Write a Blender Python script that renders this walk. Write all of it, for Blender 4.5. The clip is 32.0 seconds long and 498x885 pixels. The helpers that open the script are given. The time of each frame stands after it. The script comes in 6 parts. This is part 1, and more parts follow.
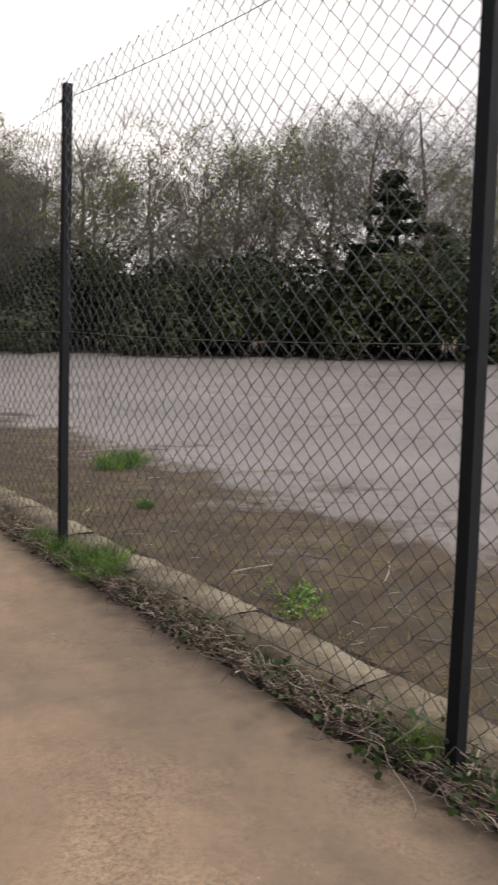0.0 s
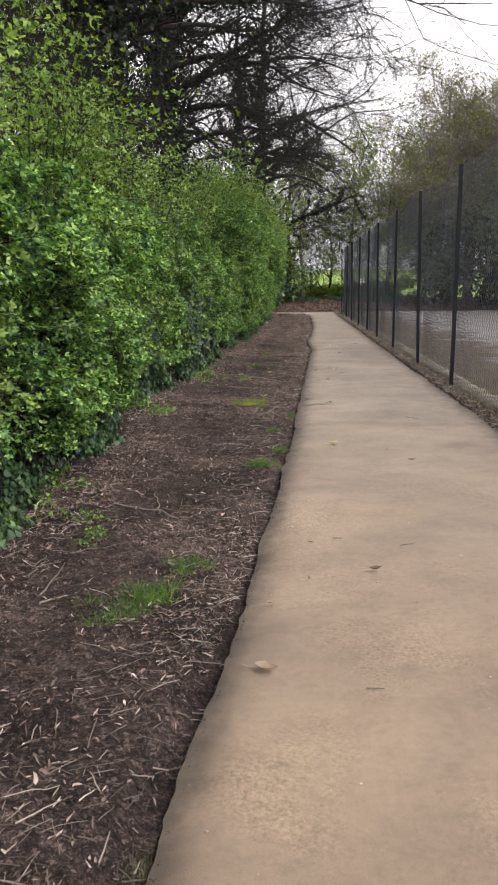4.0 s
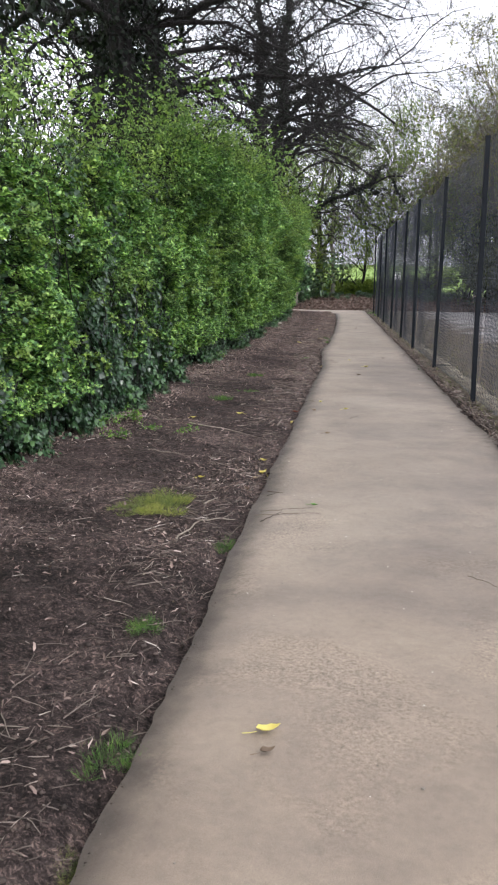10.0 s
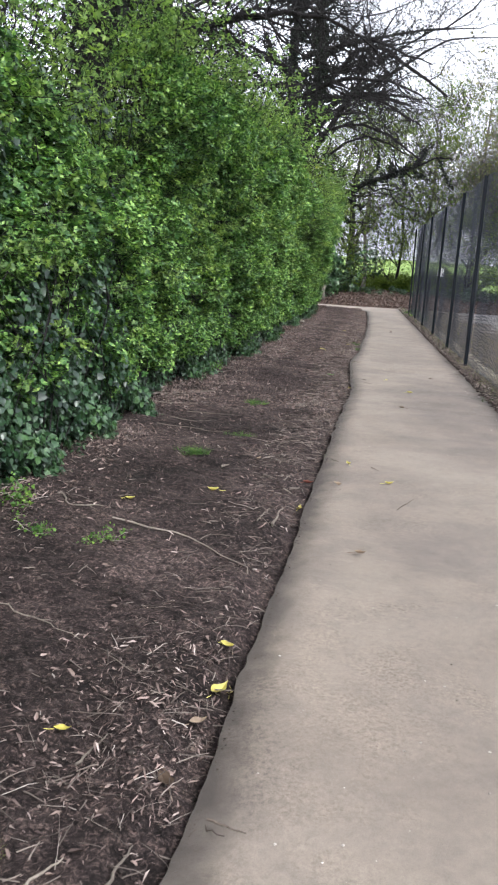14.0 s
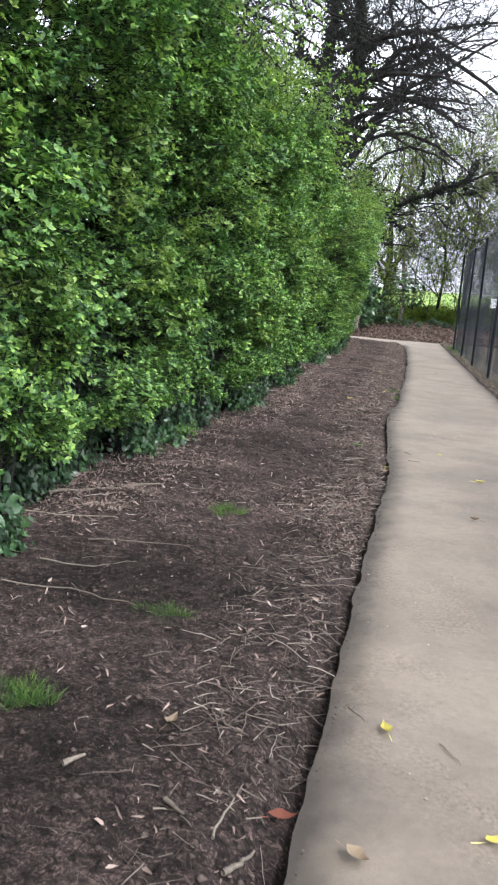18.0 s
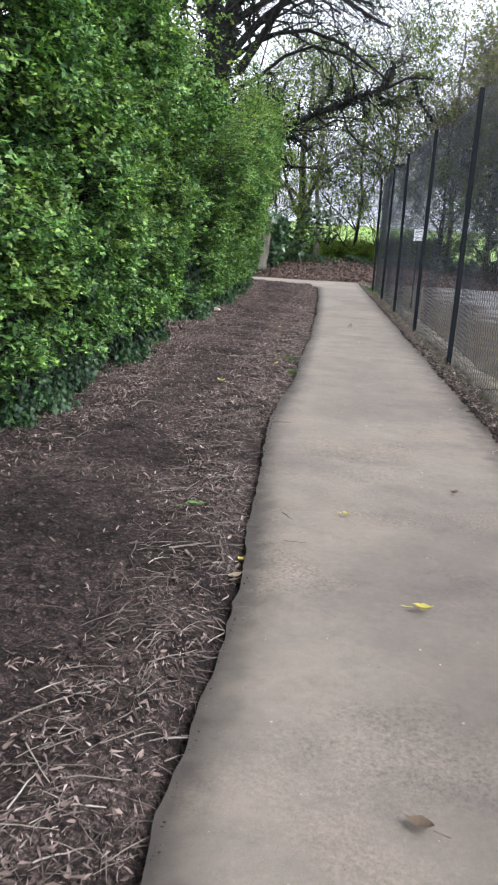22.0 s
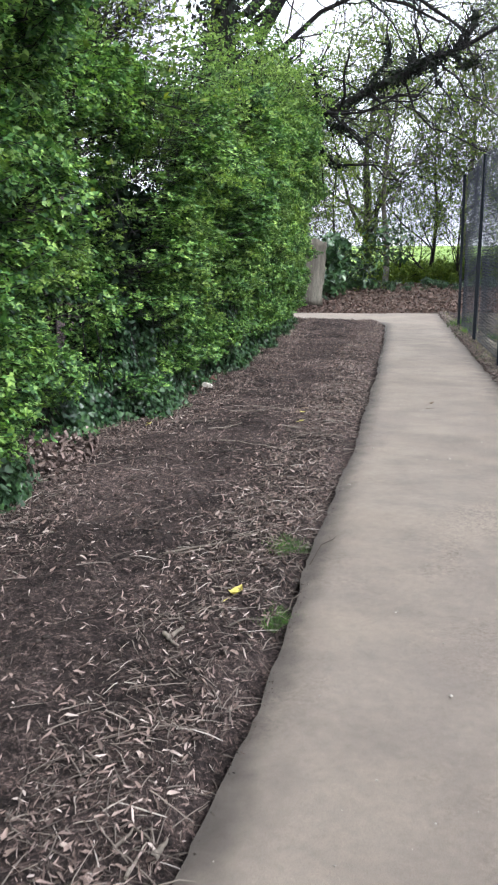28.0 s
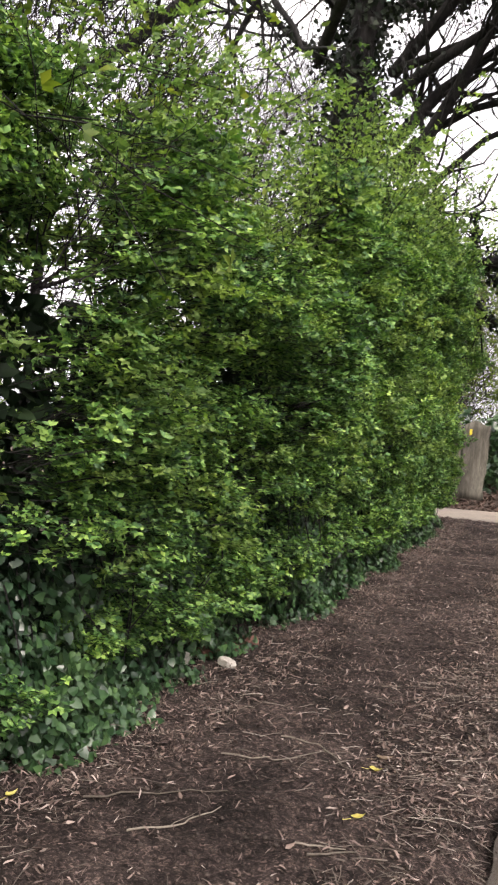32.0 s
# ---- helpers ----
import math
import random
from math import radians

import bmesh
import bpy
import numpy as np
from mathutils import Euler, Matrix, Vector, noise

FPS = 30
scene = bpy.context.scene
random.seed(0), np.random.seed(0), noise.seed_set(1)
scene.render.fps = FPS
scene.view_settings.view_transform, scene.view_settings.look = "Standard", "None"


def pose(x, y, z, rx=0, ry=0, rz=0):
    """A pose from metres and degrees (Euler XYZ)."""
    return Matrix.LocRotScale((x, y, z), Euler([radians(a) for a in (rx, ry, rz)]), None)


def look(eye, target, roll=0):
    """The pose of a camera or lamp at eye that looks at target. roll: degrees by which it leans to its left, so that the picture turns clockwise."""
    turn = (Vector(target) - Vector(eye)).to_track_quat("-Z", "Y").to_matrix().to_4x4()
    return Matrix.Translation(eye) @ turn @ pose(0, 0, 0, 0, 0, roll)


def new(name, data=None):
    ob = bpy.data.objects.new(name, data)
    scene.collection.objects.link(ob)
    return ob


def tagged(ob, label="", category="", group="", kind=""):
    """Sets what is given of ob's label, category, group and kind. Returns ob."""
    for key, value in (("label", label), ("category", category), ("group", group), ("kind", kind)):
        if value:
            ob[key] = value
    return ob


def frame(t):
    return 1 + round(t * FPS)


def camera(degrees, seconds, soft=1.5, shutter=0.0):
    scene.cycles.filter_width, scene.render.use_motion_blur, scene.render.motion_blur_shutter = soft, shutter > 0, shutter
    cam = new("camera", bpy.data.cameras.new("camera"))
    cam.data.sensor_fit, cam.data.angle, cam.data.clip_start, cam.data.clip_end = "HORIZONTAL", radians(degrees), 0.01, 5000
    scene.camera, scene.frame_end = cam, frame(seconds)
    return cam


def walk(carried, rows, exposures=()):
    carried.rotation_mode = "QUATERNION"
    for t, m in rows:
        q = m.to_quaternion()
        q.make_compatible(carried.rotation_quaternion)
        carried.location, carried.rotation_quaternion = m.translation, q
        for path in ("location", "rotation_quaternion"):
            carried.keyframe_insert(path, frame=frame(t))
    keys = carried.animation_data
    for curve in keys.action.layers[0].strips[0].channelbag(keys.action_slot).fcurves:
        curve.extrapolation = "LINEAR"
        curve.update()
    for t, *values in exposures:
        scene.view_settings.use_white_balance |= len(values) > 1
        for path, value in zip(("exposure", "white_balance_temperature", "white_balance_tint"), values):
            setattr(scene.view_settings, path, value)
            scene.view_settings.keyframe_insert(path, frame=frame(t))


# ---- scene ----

# metres; y runs along the fence, x to the right of the walk, path surface at z = 0
WALK = [
    (0, 0.203, -2.124, 1.405, -35.04, -7.83, 0.75),
    (0.5, 0.207, -1.717, 1.397, -21.41, -8.57, 2.90),
    (1, 0.208, -1.206, 1.385, -10.18, -8.36, 3.47),
    (1.5, 0.159, -0.814, 1.380, -4.68, -7.74, 2.45),
    (2, 0.130, -0.402, 1.378, -1.37, -8.16, -0.04),
    (2.5, 0.102, 0.078, 1.357, 1.02, -9.78, 0.27),
    (4.5, 0.259, 1.872, 1.339, 4.96, -10.56, -1.14),
    (5, 0.358, 2.302, 1.330, 9.44, -10.24, -0.68),
    (5.5, 0.406, 2.690, 1.330, 16.42, -9.79, 0.88),
    (6, 0.476, 3.107, 1.338, 20.20, -7.36, 0.04),
    (6.5, 0.509, 3.532, 1.342, 20.02, -5.21, 0.43),
    (7, 0.500, 3.968, 1.338, 17.53, -4.30, 0.42),
    (7.5, 0.514, 4.384, 1.337, 14.22, -6.17, -0.09),
    (8, 0.593, 4.719, 1.354, 8.54, -6.84, -1.39),
    (8.5, 0.607, 5.080, 1.351, 6.54, -6.76, -0.21),
    (9, 0.627, 5.460, 1.345, 6.54, -8.05, 1.36),
    (9.5, 0.621, 5.860, 1.326, 5.08, -10.16, 0.85),
    (10, 0.645, 6.261, 1.324, 5.35, -11.08, 1.11),
    (10.5, 0.627, 6.658, 1.331, 4.94, -9.20, 3.52),
    (11, 0.588, 7.118, 1.322, 6.78, -8.09, 3.96),
    (11.5, 0.621, 7.514, 1.332, 9.22, -7.77, 2.67),
    (12, 0.598, 7.907, 1.347, 8.78, -6.99, 3.50),
    (12.5, 0.612, 8.345, 1.330, 9.30, -7.81, 2.83),
    (13, 0.572, 8.750, 1.306, 9.07, -10.39, 2.86),
    (13.5, 0.534, 9.176, 1.307, 7.52, -11.92, 3.53),
    (14, 0.536, 9.604, 1.315, 6.69, -11.88, 3.84),
    (14.5, 0.552, 9.976, 1.294, 4.59, -12.66, 3.32),
    (15, 0.588, 10.358, 1.281, 3.51, -17.82, 2.44),
    (15.5, 0.611, 10.737, 1.274, 2.04, -19.18, 4.35),
    (17.5, 0.506, 12.505, 1.258, 5.17, -10.66, 4.93),
    (18, 0.452, 12.989, 1.247, 8.99, -10.16, 5.05),
    (18.5, 0.442, 13.481, 1.243, 11.48, -9.24, 1.98),
    (19, 0.524, 13.863, 1.256, 10.24, -9.37, 0.62),
    (19.5, 0.598, 14.284, 1.249, 4.65, -10.67, 2.34),
    (20, 0.652, 14.653, 1.237, 3.94, -11.79, 2.39),
    (20.5, 0.677, 15.077, 1.240, 4.28, -12.62, 3.45),
    (21, 0.675, 15.506, 1.246, 2.46, -13.84, 3.58),
    (21.5, 0.706, 15.971, 1.263, 2.92, -13.87, 2.95),
    (22, 0.725, 16.449, 1.257, 3.69, -13.82, 3.68),
    (22.5, 0.757, 16.877, 1.258, 5.99, -14.16, 4.41),
    (23, 0.787, 17.288, 1.266, 6.31, -14.56, 5.52),
    (23.5, 0.773, 17.743, 1.268, 4.56, -14.99, 5.84),
    (24, 0.786, 18.219, 1.270, 4.54, -14.72, 4.34),
    (24.5, 0.757, 18.684, 1.267, 3.91, -14.89, 4.28),
    (26.5, 0.954, 20.402, 1.231, 9.21, -15.95, -0.15),
    (27, 0.976, 20.879, 1.222, 8.35, -15.51, -1.01),
    (27.5, 0.969, 21.391, 1.243, 9.12, -14.35, -0.82),
    (28, 0.947, 21.871, 1.243, 9.51, -12.09, -0.00),
    (28.5, 0.928, 22.295, 1.254, 9.18, -11.47, 0.13),
    (29, 0.920, 22.726, 1.268, 9.80, -10.14, 0.07),
    (29.5, 0.904, 23.194, 1.303, 10.33, -5.54, -0.09),
    (30, 0.931, 23.668, 1.343, 11.07, -1.68, 0.49),
    (30.5, 0.938, 24.085, 1.388, 10.73, 1.57, 1.78),
    (31, 0.944, 24.510, 1.414, 10.94, 2.84, 3.13),
    (31.5, 0.941, 25.001, 1.377, 14.45, 1.96, 4.38),
    (32, 0.901, 25.483, 1.327, 20.98, -0.72, 3.09),
]
cam = camera(32.8, 32.0, soft=2.2, shutter=0.12)


def ahead(yaw, pitch):
    a, b = radians(yaw), radians(pitch)
    return Vector((-math.sin(a) * math.cos(b), math.cos(a) * math.cos(b), math.sin(b)))


walk(cam, [(t, look((x, y, z), Vector((x, y, z)) + 2 * ahead(yaw, pitch), roll)) for t, x, y, z, yaw, pitch, roll in WALK],
     exposures=[(0, 0.72, 7250, 13), (1, 0.6, 7900, 14), (2.5, 0.8, 7700, 14), (4.5, 1.25, 6550, 12), (6, 1.85, 6250, 14), (7.2, 1.75, 6450, 15), (8, 1.5, 6200, 12), (9, 1.25, 6200, 11), (11, 1.2, 6250, 11), (13, 1.4, 6150, 10),
                (15, 1.45, 6050, 10), (18, 1.62, 6100, 8), (19, 1.85, 5950, 8), (20, 1.35, 5900, 8), (22, 1.42, 5950, 9), (23, 1.52, 6000, 9), (24, 1.45, 5950, 9), (27, 1.62, 5900, 8), (28, 1.58, 5950, 8), (30, 1.5, 6100, 10), (31, 1.35, 6400, 12), (32, 1.38, 6950, 14)])

# ---- light: bright thin overcast ----
world = bpy.data.worlds.new("world")
scene.world = world
world.use_nodes = True
wt = world.node_tree
bg = wt.nodes["Background"]
sky = wt.nodes.new("ShaderNodeTexSky")
sky.sky_type, sky.sun_disc = "NISHITA", False
sky.sun_elevation, sky.sun_rotation = radians(48), radians(140)
sky.air_density, sky.dust_density = 1.0, 4.0
veil = wt.nodes.new("ShaderNodeHueSaturation")
veil.inputs["Saturation"].default_value = 0.16
wcoord = wt.nodes.new("ShaderNodeTexCoord")
wmap = wt.nodes.new("ShaderNodeMapping")
wmap.inputs["Scale"].default_value = (1.2, 1.2, 3.5)
clouds = wt.nodes.new("ShaderNodeTexNoise")
clouds.inputs["Scale"].default_value, clouds.inputs["Detail"].default_value, clouds.inputs["Roughness"].default_value = 1.6, 6, 0.55
cramp = wt.nodes.new("ShaderNodeValToRGB")
cramp.color_ramp.elements[0].position, cramp.color_ramp.elements[0].color = 0.36, (0.74, 0.75, 0.80, 1)
cramp.color_ramp.elements[1].position, cramp.color_ramp.elements[1].color = 0.64, (1.70, 1.68, 1.66, 1)
wmix = wt.nodes.new("ShaderNodeMix")
wmix.data_type, wmix.blend_type = "RGBA", "MULTIPLY"
wmix.inputs[0].default_value = 1.0
wt.links.new(sky.outputs[0], veil.inputs["Color"])
wt.links.new(wcoord.outputs["Generated"], wmap.inputs[0])
wt.links.new(wmap.outputs[0], clouds.inputs["Vector"])
wt.links.new(clouds.outputs["Fac"], cramp.inputs[0])
haze = wt.nodes.new("ShaderNodeMix")
haze.data_type = "RGBA"
haze.inputs[0].default_value = 0.55
haze.inputs[7].default_value = (5.5, 5.55, 5.8, 1)
wt.links.new(veil.outputs[0], haze.inputs[6])
wt.links.new(haze.outputs[2], wmix.inputs[6])
wt.links.new(cramp.outputs[0], wmix.inputs[7])
wt.links.new(wmix.outputs[2], bg.inputs["Color"])
bg.inputs["Strength"].default_value = 0.15
sun = new("sun", bpy.data.lights.new("sun", "SUN"))
sun.data.energy, sun.data.angle, sun.data.color = 1.1, radians(14), (1.0, 0.95, 0.88)
sun.matrix_world = look((0, 0, 30), Vector((0, 0, 30)) + Vector((math.sin(radians(140)) * -math.cos(radians(48)), -math.cos(radians(140)) * math.cos(radians(48)), -math.sin(radians(48)))))


# ---- materials ----
def material(name, base, rough=0.8, metal=0.0, spec=0.3):
    m = bpy.data.materials.new(name)
    m.use_nodes = True
    b = m.node_tree.nodes["Principled BSDF"]
    b.inputs["Base Color"].default_value = (*base, 1)
    b.inputs["Roughness"].default_value, b.inputs["Metallic"].default_value = rough, metal
    b.inputs["Specular IOR Level"].default_value = spec
    return m, m.node_tree, b


def noise_node(nt, scale, detail=5.0, rough=0.6, stretch=None, coord="Object", distort=0.0):
    tc = nt.nodes.new("ShaderNodeTexCoord")
    n = nt.nodes.new("ShaderNodeTexNoise")
    n.inputs["Scale"].default_value, n.inputs["Detail"].default_value, n.inputs["Roughness"].default_value = scale, detail, rough
    n.inputs["Distortion"].default_value = distort
    if stretch:
        mp = nt.nodes.new("ShaderNodeMapping")
        mp.inputs["Scale"].default_value = stretch
        nt.links.new(tc.outputs[coord], mp.inputs[0])
        nt.links.new(mp.outputs[0], n.inputs["Vector"])
    else:
        nt.links.new(tc.outputs[coord], n.inputs["Vector"])
    return n.outputs["Fac"]


def ramp(nt, fac, stops):
    r = nt.nodes.new("ShaderNodeValToRGB")
    e = r.color_ramp.elements
    e[0].position, e[0].color = stops[0][0], (*stops[0][1], 1)
    e[1].position, e[1].color = stops[-1][0], (*stops[-1][1], 1)
    for p, c in stops[1:-1]:
        e.new(p).color = (*c, 1)
    nt.links.new(fac, r.inputs[0])
    return r.outputs[0]


def blend(nt, fac, a, b, kind="MIX"):
    m = nt.nodes.new("ShaderNodeMix")
    m.data_type, m.blend_type = "RGBA", kind
    if isinstance(fac, float):
        m.inputs[0].default_value = fac
    else:
        nt.links.new(fac, m.inputs[0])
    for k, v in ((6, a), (7, b)):
        if isinstance(v, tuple):
            m.inputs[k].default_value = (*v, 1)
        else:
            nt.links.new(v, m.inputs[k])
    return m.outputs[2]


def bump(nt, b, height, strength=0.5, distance=0.02):
    n = nt.nodes.new("ShaderNodeBump")
    n.inputs["Strength"].default_value, n.inputs["Distance"].default_value = strength, distance
    nt.links.new(height, n.inputs["Height"])
    nt.links.new(n.outputs[0], b.inputs["Normal"])


def grey(nt, fac, lo, hi):
    n = nt.nodes.new("ShaderNodeMapRange")
    n.inputs[1].default_value, n.inputs[2].default_value, n.inputs[3].default_value, n.inputs[4].default_value = lo[0], hi[0], lo[1], hi[1]
    nt.links.new(fac, n.inputs[0])
    return n.outputs[0]


def vary(nt, source="island"):
    """A random value per island or per object."""
    if source == "island":
        out = nt.nodes.new("ShaderNodeNewGeometry").outputs["Random Per Island"]
    else:
        out = nt.nodes.new("ShaderNodeObjectInfo").outputs["Random"]
    return out


def surface(name, stops, scale, rough=0.9, fine=120.0, fine_amount=0.35, big=0.6, big_stops=None, bump_strength=0.6, bump_distance=0.01, spec=0.25, stretch=None):
    m, nt, b = material(name, (0.5, 0.5, 0.5), rough, 0, spec)
    c = ramp(nt, noise_node(nt, scale, 7, 0.65, stretch), stops)
    g = noise_node(nt, fine, 4, 0.7, stretch)
    c = blend(nt, fine_amount, c, ramp(nt, g, [(0.3, (0.25, 0.25, 0.25)), (0.7, (1.0, 1.0, 1.0))]), "OVERLAY")
    if big_stops:
        c = blend(nt, 1.0, c, ramp(nt, noise_node(nt, big, 4, 0.55), big_stops), "MULTIPLY")
    nt.links.new(c, b.inputs["Base Color"])
    bump(nt, b, g, bump_strength, bump_distance)
    return m


def leaf_material(name, dark, mid, light, rough=0.5, spec=0.35, through_amount=0.35, back=None):
    m, nt, b = material(name, mid, rough, 0, spec)
    v = vary(nt)
    c = ramp(nt, v, [(0.0, dark), (0.5, mid), (1.0, light)])
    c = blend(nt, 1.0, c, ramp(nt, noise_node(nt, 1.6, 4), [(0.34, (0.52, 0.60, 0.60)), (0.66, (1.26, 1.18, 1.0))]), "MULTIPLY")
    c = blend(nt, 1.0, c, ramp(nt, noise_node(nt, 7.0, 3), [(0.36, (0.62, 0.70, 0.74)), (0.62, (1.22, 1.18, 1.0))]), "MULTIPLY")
    nt.links.new(c, b.inputs["Base Color"])
    t = nt.nodes.new("ShaderNodeBsdfTranslucent")
    tint = blend(nt, 1.0, c, (1.15, 1.3, 0.66), "MULTIPLY")
    nt.links.new(tint, t.inputs["Color"])
    s = nt.nodes.new("ShaderNodeMixShader")
    s.inputs[0].default_value = through_amount
    nt.links.new(b.outputs[0], s.inputs[1])
    nt.links.new(t.outputs[0], s.inputs[2])
    nt.links.new(s.outputs[0], nt.nodes["Material Output"].inputs["Surface"])
    return m


def plain_varied(name, a, b_, rough=0.8, source="island", spec=0.3, grain=None, top=None):
    m, nt, b = material(name, a, rough, 0, spec)
    c = ramp(nt, vary(nt, source=source), [(0, a), (0.86, b_), (1, top)] if top else [(0, a), (1, b_)])
    if grain:
        c = blend(nt, 0.5, c, ramp(nt, noise_node(nt, grain, 4, 0.6), [(0.3, (0.3, 0.3, 0.3)), (0.7, (1, 1, 1))]), "OVERLAY")
    nt.links.new(c, b.inputs["Base Color"])
    return m


# bound buff gravel path: pale, mottled, with damp grey patches
PATH_MAT, nt, b = material("bound_gravel", (0.3, 0.26, 0.22), 0.72, 0, 0.45)
mott = noise_node(nt, 0.75, 6, 0.6, distort=0.4)
c = ramp(nt, mott, [(0.28, (0.174, 0.143, 0.117)), (0.48, (0.207, 0.172, 0.141)), (0.72, (0.246, 0.206, 0.169))])
c = blend(nt, 1.0, c, ramp(nt, noise_node(nt, 3.2, 6, 0.7), [(0.30, (0.80, 0.80, 0.81)), (0.52, (1.0, 1.0, 1.0)), (0.75, (1.06, 1.05, 1.04))]), "MULTIPLY")
c = blend(nt, 1.0, c, ramp(nt, noise_node(nt, 1.1, 5, 0.6, (0.8, 1.15, 1.0), distort=0.5), [(0.34, (0.84, 0.84, 0.86)), (0.50, (1.02, 1.02, 1.02)), (0.68, (1.14, 1.13, 1.11))]), "MULTIPLY")
grain = noise_node(nt, 260, 3, 0.75)
c = blend(nt, 0.22, c, ramp(nt, noise_node(nt, 28, 5, 0.7), [(0.3, (0.3, 0.3, 0.3)), (0.7, (0.75, 0.75, 0.75))]), "OVERLAY")
along = nt.nodes.new("ShaderNodeSeparateXYZ")
nt.links.new(nt.nodes.new("ShaderNodeTexCoord").outputs["Object"], along.inputs[0])
c = blend(nt, grey(nt, along.outputs["Y"], (2.0, 1.0), (11.0, 0.0)), c, blend(nt, 1.0, c, (1.13, 1.0, 0.86), "MULTIPLY"))
c = blend(nt, 0.15, c, ramp(nt, grain, [(0.32, (0.1, 0.1, 0.1)), (0.68, (1, 1, 1))]), "OVERLAY")
coarse = noise_node(nt, 70, 4, 0.8)
worn = grey(nt, noise_node(nt, 1.3, 5, 0.65, distort=0.6), (0.47, 0.0), (0.63, 0.85))
c = blend(nt, worn, c, blend(nt, 1.0, c, ramp(nt, coarse, [(0.35, (0.42, 0.40, 0.38)), (0.5, (0.95, 0.94, 0.93)), (0.66, (1.4, 1.38, 1.35))]), "MULTIPLY"))
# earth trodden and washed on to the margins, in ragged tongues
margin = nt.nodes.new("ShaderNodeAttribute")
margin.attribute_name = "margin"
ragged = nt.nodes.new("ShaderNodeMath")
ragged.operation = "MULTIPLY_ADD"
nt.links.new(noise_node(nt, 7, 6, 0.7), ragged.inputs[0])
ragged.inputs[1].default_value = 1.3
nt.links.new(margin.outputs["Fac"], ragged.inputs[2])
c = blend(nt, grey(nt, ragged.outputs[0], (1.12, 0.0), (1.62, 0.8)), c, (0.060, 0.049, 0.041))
damp = nt.nodes.new("ShaderNodeAttribute")
damp.attribute_name = "damp"
wet = nt.nodes.new("ShaderNodeMath")
wet.operation = "MULTIPLY_ADD"
nt.links.new(noise_node(nt, 1.7, 5, 0.6), wet.inputs[0])
wet.inputs[1].default_value = 1.4
nt.links.new(damp.outputs["Fac"], wet.inputs[2])
c = blend(nt, grey(nt, wet.outputs[0], (0.9, 0.0), (1.8, 0.75)), c, blend(nt, 1.0, c, (0.50, 0.50, 0.52), "MULTIPLY"))
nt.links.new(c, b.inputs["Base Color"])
bump(nt, b, blend(nt, worn, grain, coarse), 0.7, 0.005)

SOIL_MAT, nt, b = material("bare_soil", (0.06, 0.045, 0.035), 0.95, 0, 0.15)
c = ramp(nt, noise_node(nt, 1.2, 8, 0.7), [(0.34, (0.018, 0.014, 0.013)), (0.52, (0.044, 0.033, 0.031)), (0.7, (0.088, 0.067, 0.062))])
clods = noise_node(nt, 17, 6, 0.75, distort=0.8)
chips = noise_node(nt, 55, 6, 0.75, distort=1.2)
c = blend(nt, 1.0, c, ramp(nt, clods, [(0.32, (0.30, 0.29, 0.29)), (0.5, (1.0, 1.0, 1.0)), (0.68, (1.9, 1.85, 1.8))]), "MULTIPLY")
c = blend(nt, 1.0, c, ramp(nt, chips, [(0.32, (0.25, 0.24, 0.24)), (0.52, (1.0, 1.0, 1.0)), (0.62, (3.2, 3.05, 2.9))]), "MULTIPLY")
nt.links.new(c, b.inputs["Base Color"])
bump(nt, b, blend(nt, 0.5, clods, chips), 1.0, 0.04)

COURT_MAT, nt, b = material("old_tarmac", (0.12, 0.11, 0.11), 0.45, 0, 0.5)
c = ramp(nt, noise_node(nt, 0.35, 7, 0.62), [(0.3, (0.090, 0.083, 0.086)), (0.6, (0.138, 0.128, 0.130)), (0.8, (0.19, 0.178, 0.172))])
c = blend(nt, 0.4, c, ramp(nt, noise_node(nt, 90, 4, 0.7), [(0.3, (0.2, 0.2, 0.2)), (0.7, (1, 1, 1))]), "OVERLAY")
patch = noise_node(nt, 0.9, 6, 0.7, (0.35, 1.0, 1.0))
c = blend(nt, grey(nt, patch, (0.55, 0.0), (0.68, 1.0)), c, (0.055, 0.045, 0.034))
# earth and moss grown over the tarmac beside the fence, thinning out in patches
place = nt.nodes.new("ShaderNodeTexCoord")
axes = nt.nodes.new("ShaderNodeSeparateXYZ")
nt.links.new(place.outputs["Object"], axes.inputs[0])
cover = nt.nodes.new("ShaderNodeMath")
cover.operation = "MULTIPLY_ADD"
nt.links.new(noise_node(nt, 0.9, 8, 0.68, distort=0.5), cover.inputs[0])
cover.inputs[1].default_value = 2.2
nt.links.new(grey(nt, axes.outputs["X"], (2.5, 0.75), (6.4, -0.7)), cover.inputs[2])
earthy = ramp(nt, noise_node(nt, 2.6, 8, 0.72), [(0.28, (0.022, 0.015, 0.010)), (0.46, (0.046, 0.031, 0.020)), (0.57, (0.080, 0.058, 0.038)), (0.64, (0.075, 0.068, 0.026)), (0.74, (0.14, 0.135, 0.04))])
earthy = blend(nt, 1.0, earthy, (0.72, 0.70, 0.62), "MULTIPLY")
earthy = blend(nt, 0.7, earthy, ramp(nt, noise_node(nt, 45, 5, 0.75), [(0.3, (0.12, 0.12, 0.12)), (0.7, (0.95, 0.95, 0.95))]), "OVERLAY")
c = blend(nt, grey(nt, cover.outputs[0], (0.95, 0.0), (1.35, 1.0)), c, earthy)
crack = nt.nodes.new("ShaderNodeTexVoronoi")
crack.feature = "DISTANCE_TO_EDGE"
crack.inputs["Scale"].default_value = 0.22
wn = nt.nodes.new("ShaderNodeTexNoise")
wn.inputs["Scale"].default_value, wn.inputs["Detail"].default_value = 1.2, 6
